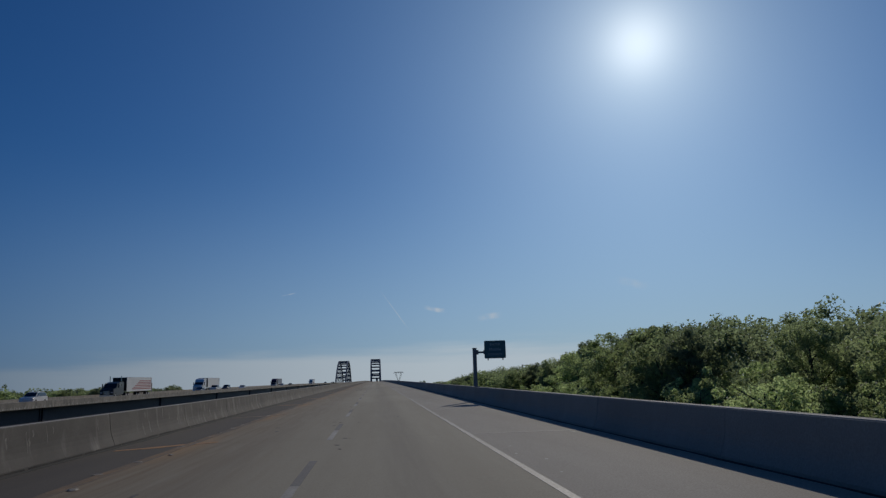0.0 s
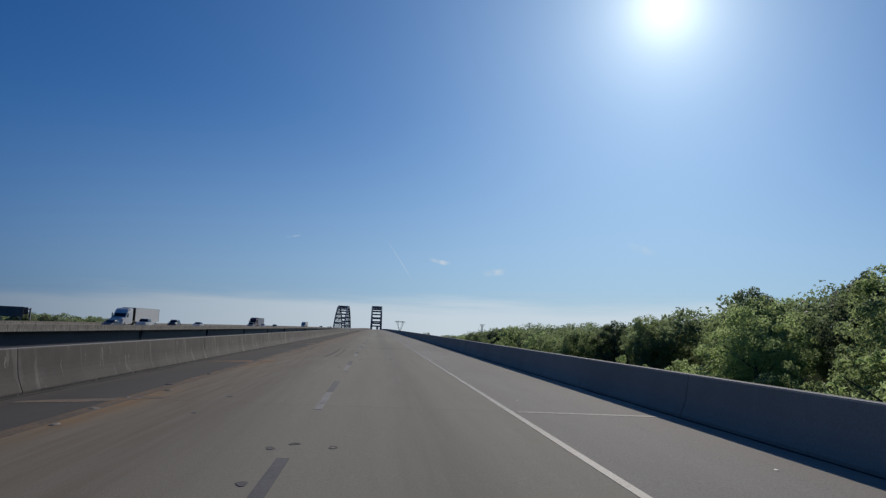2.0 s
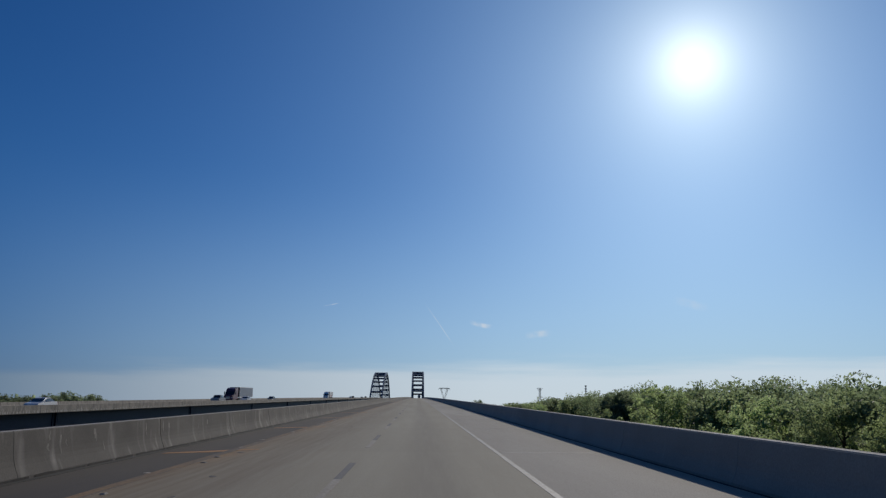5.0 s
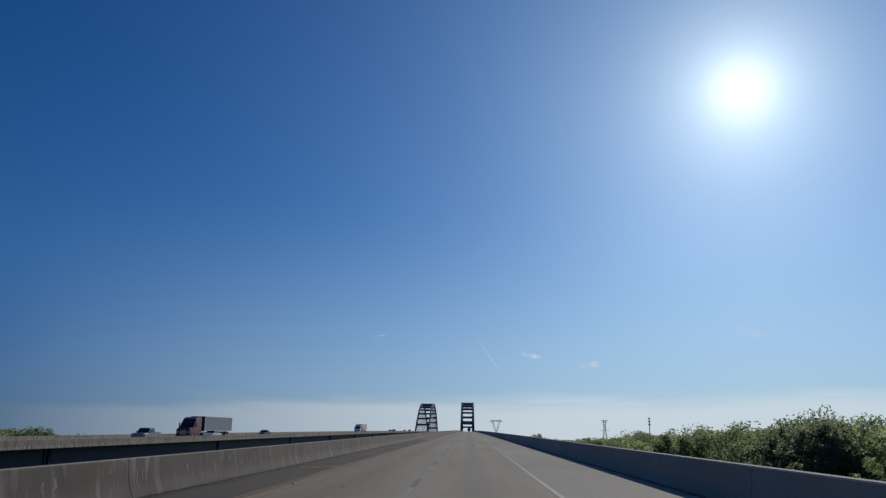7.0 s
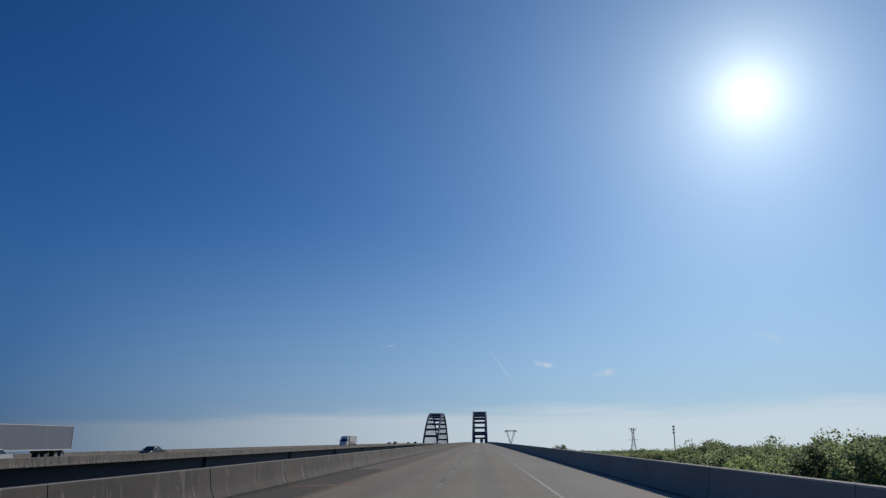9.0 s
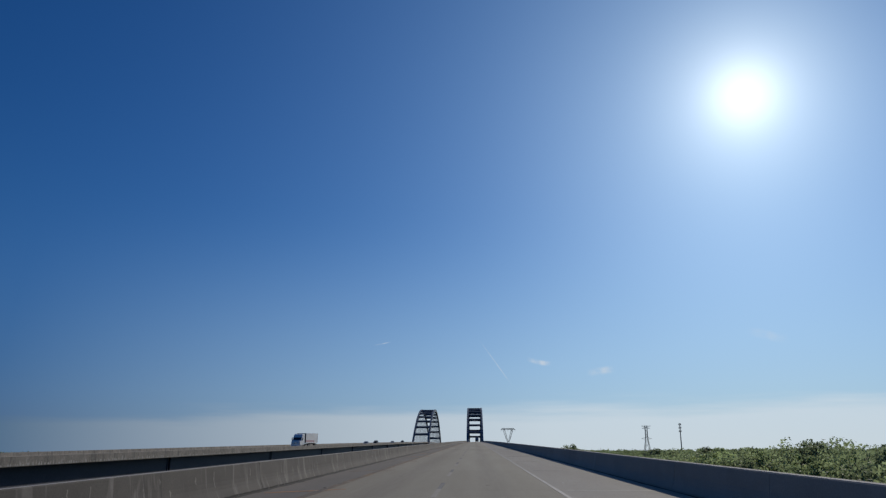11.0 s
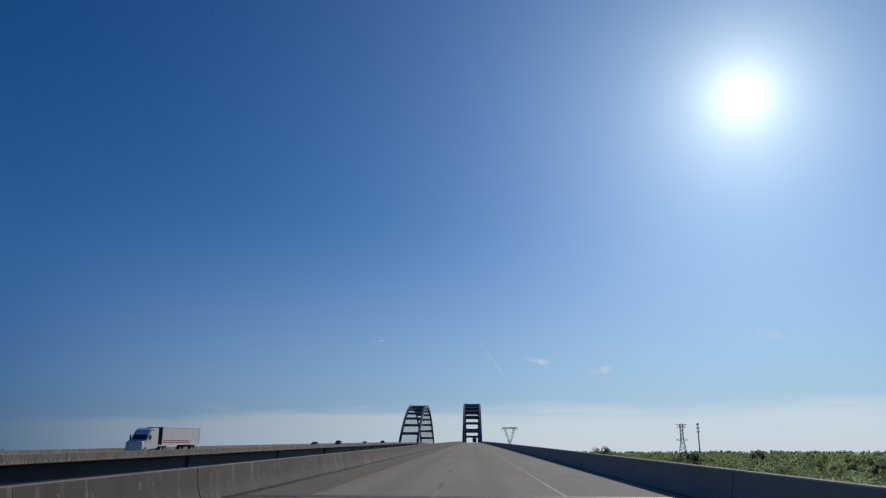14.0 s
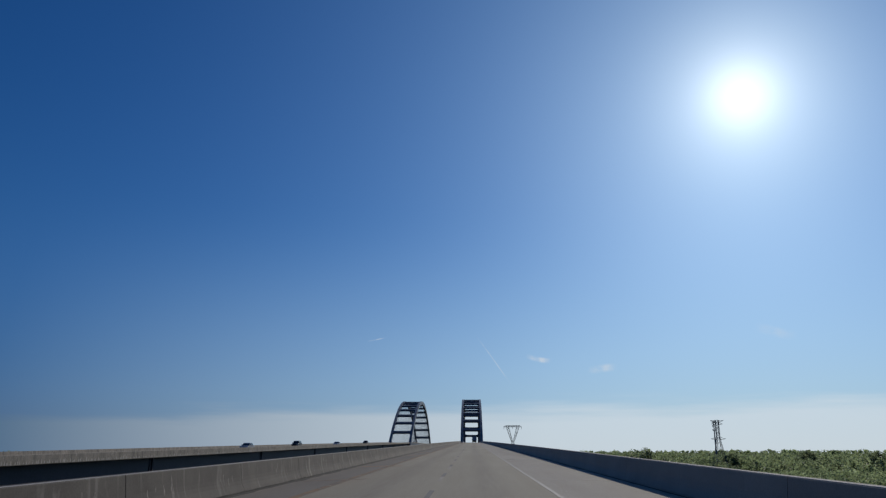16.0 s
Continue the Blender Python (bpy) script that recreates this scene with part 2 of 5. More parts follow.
M_cleaner_shoulder = surface("cleaner_shoulder_concrete", (0.215, 0.188, 0.156), (0.165, 0.143, 0.118), 0.95, 0.5, 40, (1, 0.15, 1), 0.8, 0.12, grain=0.15, per_piece=0.06, specular=0.25)
M_barrier = surface("barrier_concrete", (0.112, 0.099, 0.082), (0.069, 0.060, 0.051), 0.9, 0.8, 30, (1, 0.6, 0.7), 0.8, 0.15, grain=0.15, per_piece=0.05,
                    extra=both(streaks((1.0, 2.4, 0.55), 0.57, 0.76, (0.40, 0.36, 0.315), 0.5), streaks((1.0, 0.7, 1.1), 0.52, 0.75, (0.055, 0.048, 0.042), 0.6)))
# fewer streaks, and a lighter base that lifts the right barrier's shaded face
M_barrier_plain = surface("plain_barrier_concrete", (0.29, 0.265, 0.23), (0.23, 0.21, 0.18), 0.9, 0.6, 30, (1, 0.5, 0.7), 0.8, 0.15, grain=0.12, per_piece=0.04,
                          extra=streaks((1.0, 1.3, 0.45), 0.62, 0.80, (0.36, 0.33, 0.29), 0.4))
# paler than the barriers: the sunlit line on their tops, put into colour
M_lit_edge = surface("sunlit_look_concrete_edge", (0.50, 0.47, 0.42), (0.36, 0.33, 0.285), 0.9, 0.9, 12, (1, 0.5, 1), 0.8, 0.1)
M_run = surface("lime_run", (0.255, 0.228, 0.196), (0.120, 0.106, 0.088), 0.9, 5.0, 14, (1, 1, 0.6), 1.0, 0.2)
M_edge_dirt = surface("lane_edge_dirt", (0.110, 0.086, 0.064), (0.25, 0.145, 0.062), 0.95, 0.9, 15, (1, 0.4, 1), 1.0, 0.2)
M_lime = surface("lime_stain", (0.44, 0.41, 0.36), (0.30, 0.275, 0.235), 0.9, 2.0, 12, (1, 1, 0.5), 0.9, 0.2)
M_fascia = surface("stained_fascia_concrete", (0.28, 0.25, 0.205), (0.15, 0.135, 0.115), 0.9, 0.9, 10, (1, 0.5, 0.5), 0.8, 0.3,
                   extra=both(streaks((1.0, 2.2, 0.35), 0.52, 0.68, (0.10, 0.09, 0.08), 0.7), streaks((1.0, 5.0, 1.6), 0.60, 0.70, (0.46, 0.43, 0.38), 0.5)))
M_steel = surface("blue_grey_girder_paint", (0.034, 0.039, 0.060), (0.025, 0.029, 0.046), 0.55, 0.2, 6, (1, 0.4, 1), 0.7, 0.05, specular=0.3)
M_arch = surface("dark_blue_arch_paint", (0.085, 0.110, 0.150), (0.105, 0.130, 0.172), 0.5, 0.1, 2, (1, 1, 1), 0.6, 0.03, specular=0.3)
M_white_line = surface("worn_white_road_paint", (0.36, 0.325, 0.278), (0.28, 0.245, 0.20), 0.7, 2.5, 20, (1, 0.4, 1), 0.9, 0.2)
M_faded_line = surface("faded_white_road_paint", (0.335, 0.290, 0.228), (0.285, 0.240, 0.182), 0.8, 2.0, 20, (1, 0.4, 1), 0.9, 0.2)
M_black_line = surface("black_contrast_paint", (0.10, 0.09, 0.085), (0.15, 0.13, 0.11), 0.75, 2.0, 20, (1, 0.4, 1), 0.7, 0.2)
M_yellow_line = surface("dirty_yellow_road_paint", (0.175, 0.122, 0.076), (0.14, 0.11, 0.08), 0.9, 0.5, 12, (1, 0.12, 1), 1.0, 0.2)
M_rust = surface("rust_stained_joint_seal", (0.44, 0.20, 0.058), (0.29, 0.155, 0.07), 0.85, 1.2, 12, (1, 1, 1), 0.8, 0.2)
M_rust_faint = surface("faint_rust_stain", (0.27, 0.175, 0.10), (0.15, 0.12, 0.09), 0.9, 1.2, 12, (1, 1, 1), 1.0, 0.2)
M_seal = surface("pale_joint_seal", (0.38, 0.34, 0.285), (0.30, 0.26, 0.215), 0.8, 1.5, 14, (1, 1, 1), 0.8, 0.2)
M_plate = surface("worn_steel_plate", (0.17, 0.16, 0.15), (0.13, 0.09, 0.06), 0.55, 2.0, 15, (1, 1, 1), 0.9, 0.1, metal=0.35)
M_debris = surface("road_debris", (0.36, 0.31, 0.245), (0.17, 0.135, 0.10), 0.8, 4.0, 20, (1, 1, 1), 1.0, 0.3)
M_gutter_dark = surface("gutter_and_foot_dark", (0.022, 0.019, 0.017), (0.042, 0.036, 0.030), 0.95, 1.2, 15, (1, 1, 1), 0.9, 0.2)
M_grit = surface("pale_grit", (0.56, 0.53, 0.47), (0.36, 0.33, 0.28), 0.6, 4.0, 20, (1, 1, 1), 1.0, 0.3)
M_skid = surface("rubber_skid", (0.062, 0.053, 0.045), (0.115, 0.096, 0.076), 0.9, 1.5, 20, (1, 0.3, 1), 0.9, 0.1)
M_tar = surface("joint_tar", (0.10, 0.085, 0.075), (0.15, 0.13, 0.11), 0.8, 4.0, 20, (1, 1, 1), 0.8, 0.1)
M_post = surface("galvanised_post", (0.27, 0.26, 0.25), (0.20, 0.19, 0.18), 0.6, 1.5, 10, (1, 1, 1), 0.7, 0.05, metal=0.4)
M_sign_back = surface("weathered_sign_back", (0.16, 0.17, 0.17), (0.12, 0.13, 0.13), 0.55, 0.8, 12, (1, 1, 1), 0.5, 0.04, metal=0.6)
M_green_sign = surface("faded_green_sign_sheeting", (0.085, 0.175, 0.175), (0.07, 0.15, 0.155), 0.5, 1.0, 6, (1, 1, 1), 0.6, 0.0, grain=0.08)
M_sign_back = surface("bare_sign_back", (0.12, 0.12, 0.12), (0.09, 0.09, 0.09), 0.5, 1.0, 6, (1, 1, 1), 0.6, 0.0, metal=0.4)
M_sign_letter = surface("white_sign_lettering", (0.62, 0.64, 0.62), (0.5, 0.52, 0.5), 0.5, 3.0, 10, (1, 1, 1), 0.6, 0.0, grain=0.08)
M_leaf_a = surface("spring_leaves", (0.135, 0.16, 0.085), (0.10, 0.125, 0.066), 0.55, 0.25, 1.5, (1, 1, 1), 0.9, 0.0, translucent=0.6, specular=0.15, per_piece=0.22, grain=0.4)
M_leaf_b = surface("dark_leaves", (0.105, 0.125, 0.075), (0.08, 0.098, 0.058), 0.55, 0.25, 1.5, (1, 1, 1), 0.9, 0.0, translucent=0.45, specular=0.15, per_piece=0.2, grain=0.4)
M_leaf_c = surface("willow_leaves", (0.15, 0.18, 0.09), (0.11, 0.14, 0.066), 0.55, 0.25, 1.5, (1, 1, 1), 0.9, 0.0, translucent=0.6, specular=0.15, per_piece=0.2, grain=0.4)
M_woods = surface("mixed_woods_leaves", (0.108, 0.13, 0.072), (0.06, 0.078, 0.044), 0.55, 0.05, 0.6, (1, 1, 1), 1.0, 0.0, translucent=0.6, specular=0.15, grain=0.45)
M_bark = surface("bark", (0.11, 0.09, 0.07), (0.07, 0.06, 0.05), 0.9, 1.5, 12, (1, 1, 0.3), 0.8, 0.4)
M_ground = surface("marsh_ground", (0.05, 0.065, 0.025), (0.07, 0.07, 0.035), 1.0, 0.02, 0.7, (1, 1, 1), 0.9, 0.0, specular=0.0)
M_pylon = surface("weathered_pylon_steel", (0.16, 0.16, 0.165), (0.12, 0.12, 0.125), 0.6, 1.0, 5, (1, 1, 1), 0.6, 0.0, metal=0.5)
M_tyre = surface("tyre_rubber", (0.02, 0.02, 0.02), (0.03, 0.03, 0.028), 0.85, 3.0, 20, (1, 1, 1), 0.6, 0.1)
M_rim = surface("wheel_rim", (0.45, 0.45, 0.46), (0.3, 0.3, 0.3), 0.35, 3.0, 20, (1, 1, 1), 0.6, 0.0, metal=0.8)
M_glass = surface("dark_vehicle_glass", (0.02, 0.025, 0.03), (0.03, 0.035, 0.04), 0.08, 1.0, 5, (1, 1, 1), 0.5, 0.0, grain=0.05)
M_chrome = surface("chrome", (0.7, 0.7, 0.7), (0.6, 0.6, 0.6), 0.15, 1.0, 5, (1, 1, 1), 0.5, 0.0, metal=1.0, grain=0.05)
M_underside = surface("dirty_chassis_steel", (0.035, 0.033, 0.03), (0.05, 0.045, 0.04), 0.8, 2.0, 10, (1, 1, 1), 0.6, 0.05)
M_trailer_white = surface("white_trailer_panel", (0.82, 0.81, 0.77), (0.70, 0.69, 0.65), 0.4, 0.5, 4, (1, 1, 0.3), 0.7, 0.0, grain=0.05)
M_trailer_blue = surface("grey_blue_trailer_curtain", (0.17, 0.215, 0.275), (0.135, 0.175, 0.23), 0.6, 0.5, 4, (1, 1, 0.3), 0.7, 0.0, grain=0.08)
M_red_stripe = surface("red_trailer_stripe", (0.42, 0.06, 0.05), (0.36, 0.06, 0.05), 0.45, 1.0, 6, (1, 1, 1), 0.5, 0.0, grain=0.05)
M_lamp_lens = surface("headlamp_lens", (0.7, 0.7, 0.68), (0.6, 0.6, 0.6), 0.15, 1.0, 6, (1, 1, 1), 0.5, 0.0, grain=0.05)
M_tail_lens = surface("tail_lamp_lens", (0.35, 0.02, 0.02), (0.3, 0.02, 0.02), 0.2, 1.0, 6, (1, 1, 1), 0.5, 0.0, grain=0.05)


def paint(name, color):
    dirt = tuple(0.75 * c + 0.02 for c in color)
    return surface(name, color, dirt, 0.3, 0.8, 6, (1, 1, 0.5), 0.6, 0.0, grain=0.05, specular=0.6)


M_paint_white = paint("white_vehicle_paint", (0.80, 0.80, 0.78))
M_paint_maroon = paint("maroon_vehicle_paint", (0.15, 0.028, 0.045))
M_paint_blue = paint("dark_blue_vehicle_paint", (0.03, 0.05, 0.11))
M_paint_black = paint("black_vehicle_paint", (0.02, 0.022, 0.025))
M_paint_grey = paint("silver_grey_vehicle_paint", (0.32, 0.33, 0.34))


# ---- building helpers ----
def part(name, bm, material, parent=None, label="", smooth=False):
    me = bpy.data.meshes.new(name)
    bmesh.ops.recalc_face_normals(bm, faces=bm.faces[:])
    bm.to_mesh(me)
    bm.free()
    me.materials.append(material)
    if smooth:
        me.polygons.foreach_set("use_smooth", [True] * len(me.polygons))
    ob = new(name, me)
    ob.parent = parent
    if label:
        tagged(ob, label)
    return ob


def raw(name, verts, faces, material, parent=None, label=""):
    me = bpy.data.meshes.new(name)
    me.from_pydata(verts, [], faces)
    me.materials.append(material)
    ob = new(name, me)
    ob.parent = parent
    if label:
        tagged(ob, label)
    return ob


def thing(name, label, category, group="", kind=""):
    return tagged(new(name), label, category, group, kind)


def box(bm, x0, x1, y0, y1, z0, z1, bevel=0.0):
    vs = [bm.verts.new((x, y, z)) for x in (x0, x1) for y in (y0, y1) for z in (z0, z1)]
    fs = [bm.faces.new([vs[i] for i in q]) for q in
          ((0, 1, 3, 2), (4, 6, 7, 5), (0, 4, 5, 1), (2, 3, 7, 6), (0, 2, 6, 4), (1, 5, 7, 3))]
    if bevel:
        es = list({e for f_ in fs for e in f_.edges})
        bmesh.ops.bevel(bm, geom=es, offset=bevel, segments=2, affect="EDGES")
    return bm


def prism(bm, outline, x0, x1, bevel=0.0):
    """An outline of (y, z) drawn out along x."""
    a = [bm.verts.new((x0, y, z)) for y, z in outline]
    b = [bm.verts.new((x1, y, z)) for y, z in outline]
    fs = [bm.faces.new(a[::-1]), bm.faces.new(b)]
    k = len(a)
    for i in range(k):
        fs.append(bm.faces.new((a[i], a[(i + 1) % k], b[(i + 1) % k], b[i])))
    if bevel:
        es = list({e for f_ in fs[:2] for e in f_.edges})
        bmesh.ops.bevel(bm, geom=es, offset=bevel, segments=2, affect="EDGES")
    return bm


def rod(bm, a, b, ra, rb=None, sides=6):
    """A tapered round bar from a to b."""
    a, b = Vector(a), Vector(b)
    rb = ra if rb is None else rb
    way = b - a
    q = way.to_track_quat("Z", "Y")
    rings = []
    for p, r in ((a, ra), (b, rb)):
        rings.append([bm.verts.new(p + q @ Vector((r * math.cos(2 * math.pi * i / sides), r * math.sin(2 * math.pi * i / sides), 0)))
                      for i in range(sides)])
    for i in range(sides):
        j = (i + 1) % sides
        bm.faces.new((rings[0][i], rings[0][j], rings[1][j], rings[1][i]))
    bm.faces.new(rings[0][::-1])
    bm.faces.new(rings[1])
    return bm


def drawn(bm, outline, ys, lift=None):
    """An outline of (x, z) drawn along the road, riding on its height."""
    lift = lift or road_z
    rings = [[bm.verts.new((x, y, z + lift(y))) for x, z in outline] for y in ys]
    k = len(outline)
    for r0, r1 in zip(rings, rings[1:]):
        for i in range(k):
            bm.faces.new((r0[i], r0[(i + 1) % k], r1[(i + 1) % k], r1[i]))
    bm.faces.new(rings[0])
    bm.faces.new(rings[-1][::-1])
    return bm


def steps(y0, y1, d):
    k = max(1, round((y1 - y0) / d))
    return [y0 + (y1 - y0) * i / k for i in range(k + 1)]


# ---- ground ----
GROUND = -7.0
bm = bmesh.new()
rings = []
for r in (0, 150, 400, 900, 1800, 3200, 4700):
    rings.append([bm.verts.new((r * math.cos(a), 600 + r * math.sin(a), GROUND)) for a in np.linspace(0, 2 * math.pi, 48, endpoint=False)] if r else [bm.verts.new((0, 600, GROUND))])
for i in range(48):
    j = (i + 1) % 48
    bm.faces.new((rings[0][0], rings[1][i], rings[1][j]))
    for a, b in zip(rings[1:], rings[2:]):
        bm.faces.new((a[i], b[i], b[j], a[j]))
tagged(part("ground", bm, M_ground), "flat green and brown marsh ground below the bridges", "ground", kind="structure")

# ---- the near bridge: deck, joints, lines, barriers ----
Y_START, Y_END = -46.0, 1460.0
LEFT_BASE, LEFT_TOP, RIGHT_TOP, RIGHT_BASE = -5.57, -5.74, 7.42, 7.25
LEFT_OUT, RIGHT_OUT = -6.02, 7.72
joints = [JOINT_FIRST + JOINT_STEP * k for k in range(-4, 93)]
FINGER = [122.3, 320.5, 484.0, 650.0]

bm = bmesh.new()
drawn(bm, [(LEFT_OUT, -0.30), (RIGHT_OUT, -0.30), (RIGHT_OUT, -0.06), (LEFT_OUT, -0.06)], steps(Y_START, Y_END, 12))
deck = tagged(part("bridge_deck", bm, M_fascia), "long straight concrete bridge deck carrying two lanes", "bridge deck", kind="structure")
for gx in (-4.4, -0.7, 2.5, 6.2):
    bm = bmesh.new()
    drawn(bm, [(gx - 0.25, -2.2), (gx + 0.25, -2.2), (gx + 0.25, -2.16), (gx + 0.02, -2.14), (gx + 0.02, -0.32), (gx - 0.02, -0.32), (gx - 0.02, -2.14), (gx - 0.25, -2.16)],
          steps(Y_START, Y_END, 12))
    part("girder", bm, M_steel, deck)

# ---- distance: pylons ----
def strut_list(bm, pairs, r):
    for a, b in pairs:
        rod(bm, a, b, r, r, 4)


def lattice_pylon(x, y, top):
    ob = thing("lattice_pylon", "grey steel lattice power pylon standing in the woods", "power pylon")
    ob.location = (x, y, GROUND)
    h = top - GROUND
    bm = bmesh.new()

    def half(z):
        return 4.0 - 3.3 * min(z / (h * 0.72), 1.0) if z < h * 0.72 else 0.7
    levels = [h * f for f in (0, 0.2, 0.36, 0.49, 0.6, 0.68, 0.76, 0.84, 0.92, 1.0)]
    corner = ((-1, -1), (1, -1), (1, 1), (-1, 1))
    for z0, z1 in zip(levels, levels[1:]):
        a, b = half(z0), half(z1)
        for i, (cx, cy) in enumerate(corner):
            dx, dy = corner[(i + 1) % 4]
            strut_list(bm, [((cx * a, cy * a, z0), (cx * b, cy * b, z1))], 0.13)
            strut_list(bm, [((cx * a, cy * a, z0), (dx * b, dy * b, z1)), ((dx * a, dy * a, z0), (cx * b, cy * b, z1)),
                            ((cx * b, cy * b, z1), (dx * b, dy * b, z1))], 0.055)
    part("tower_frame", bm, M_pylon, ob)
    for z, w in ((0.70, 3.6), (0.93, 2.7), (0.985, 3.3)):
        for s in (-1, 1):
            bm = bmesh.new()
            k = half(h * z)
            rod(bm, (s * k * 0.6, 0, h * z), (s * w, 0, h * z + 0.3), 0.16, 0.08, 4)
            rod(bm, (s * k * 0.6, 0, h * z + (1.3 if z < 0.95 else -0.9)), (s * w, 0, h * z + 0.3), 0.09, 0.06, 4)
            part("cross_arm", bm, M_pylon, ob)
    return ob


def waisted_pylon(x, y, top):
    ob = thing("waisted_pylon", "grey steel power pylon with a wide forked head", "power pylon")
    ob.location = (x, y, GROUND)
    h = top - GROUND
    bm = bmesh.new()
    waist = h * 0.62

    def corners(z):
        w = 3.6 - 2.6 * z / waist
        return [(-w, -w, z), (w, -w, z), (w, w, z), (-w, w, z)]
    levels = [waist * f for f in (0, 0.25, 0.45, 0.62, 0.76, 0.89, 1.0)]
    for z0, z1 in zip(levels, levels[1:]):
        a, b = corners(z0), corners(z1)
        for i in range(4):
            j = (i + 1) % 4
            strut_list(bm, [(a[i], b[i])], 0.18)
            strut_list(bm, [(a[i], b[j]), (a[j], b[i]), (b[i], b[j])], 0.09)
    part("tower_body", bm, M_pylon, ob)
    for s in (-1, 1):
        bm = bmesh.new()
        for k in range(5):
            f0, f1 = k / 5, (k + 1) / 5
            for yy in (-0.7, 0.7):
                i0, i1 = (s * (0.2 + 3.6 * f0), yy, waist + (h - waist) * f0), (s * (0.2 + 3.6 * f1), yy, waist + (h - waist) * f1)
                o0, o1 = (s * (1.2 + 5.0 * f0), yy, waist + (h - waist) * f0), (s * (1.2 + 5.0 * f1), yy, waist + (h - waist) * f1)
                strut_list(bm, [(i0, i1), (o0, o1)], 0.16)
                strut_list(bm, [(i0, o1), (i1, o1)], 0.09)
        part("fork_arm", bm, M_pylon, ob)
    bm = bmesh.new()
    for yy in (-0.7, 0.7):
        strut_list(bm, [((-8.0, yy, h - 1.2), (8.0, yy, h - 1.2)), ((-6.2, yy, h), (6.2, yy, h)), ((-8.0, yy, h - 1.2), (-6.2, yy, h)), ((8.0, yy, h - 1.2), (6.2, yy, h))], 0.15)
        for k in range(-6, 6):
            strut_list(bm, [((k, yy, h - 1.2), (k + 0.5, yy, h)), ((k + 0.5, yy, h), (k + 1, yy, h - 1.2))], 0.08)
    part("cross_beam", bm, M_pylon, ob)
    for px in (-7.8, -3.9, 0, 3.9, 7.8):
        bm = bmesh.new()
        rod(bm, (px, 0, h - 1.3), (px, 0, h - 3.0), 0.13, 0.13, 6)
        part("insulator", bm, M_pylon, ob)
    return ob


def antenna_mast(x, y, top):
    ob = thing("antenna_mast", "tall thin grey antenna mast rising over the woods", "antenna mast")
    ob.location = (x, y, GROUND)
    h = top - GROUND
    bm = bmesh.new()
    rod(bm, (0, 0, 0), (0, 0, h), 0.9, 0.55, 10)
    part("pole", bm, M_pylon, ob)
    for z in (h - 1.5, h - 6.0, h - 10.5):
        bm = bmesh.new()
        for k in range(6):
            a = 2 * math.pi * k / 6
            c, s = math.cos(a), math.sin(a)
            rod(bm, (0, 0, z), (1.5 * c, 1.5 * s, z), 0.08, 0.08, 4)
            rod(bm, (1.6 * c, 1.6 * s, z - 1.2), (1.6 * c, 1.6 * s, z + 1.2), 0.22, 0.22, 4)
        part("antenna_ring", bm, M_pylon, ob)
    return ob


lattice_pylon(121.5, 903, 23.7)
waisted_pylon(38.1, 1207, 30.4)
antenna_mast(285, 1426, 42.8)


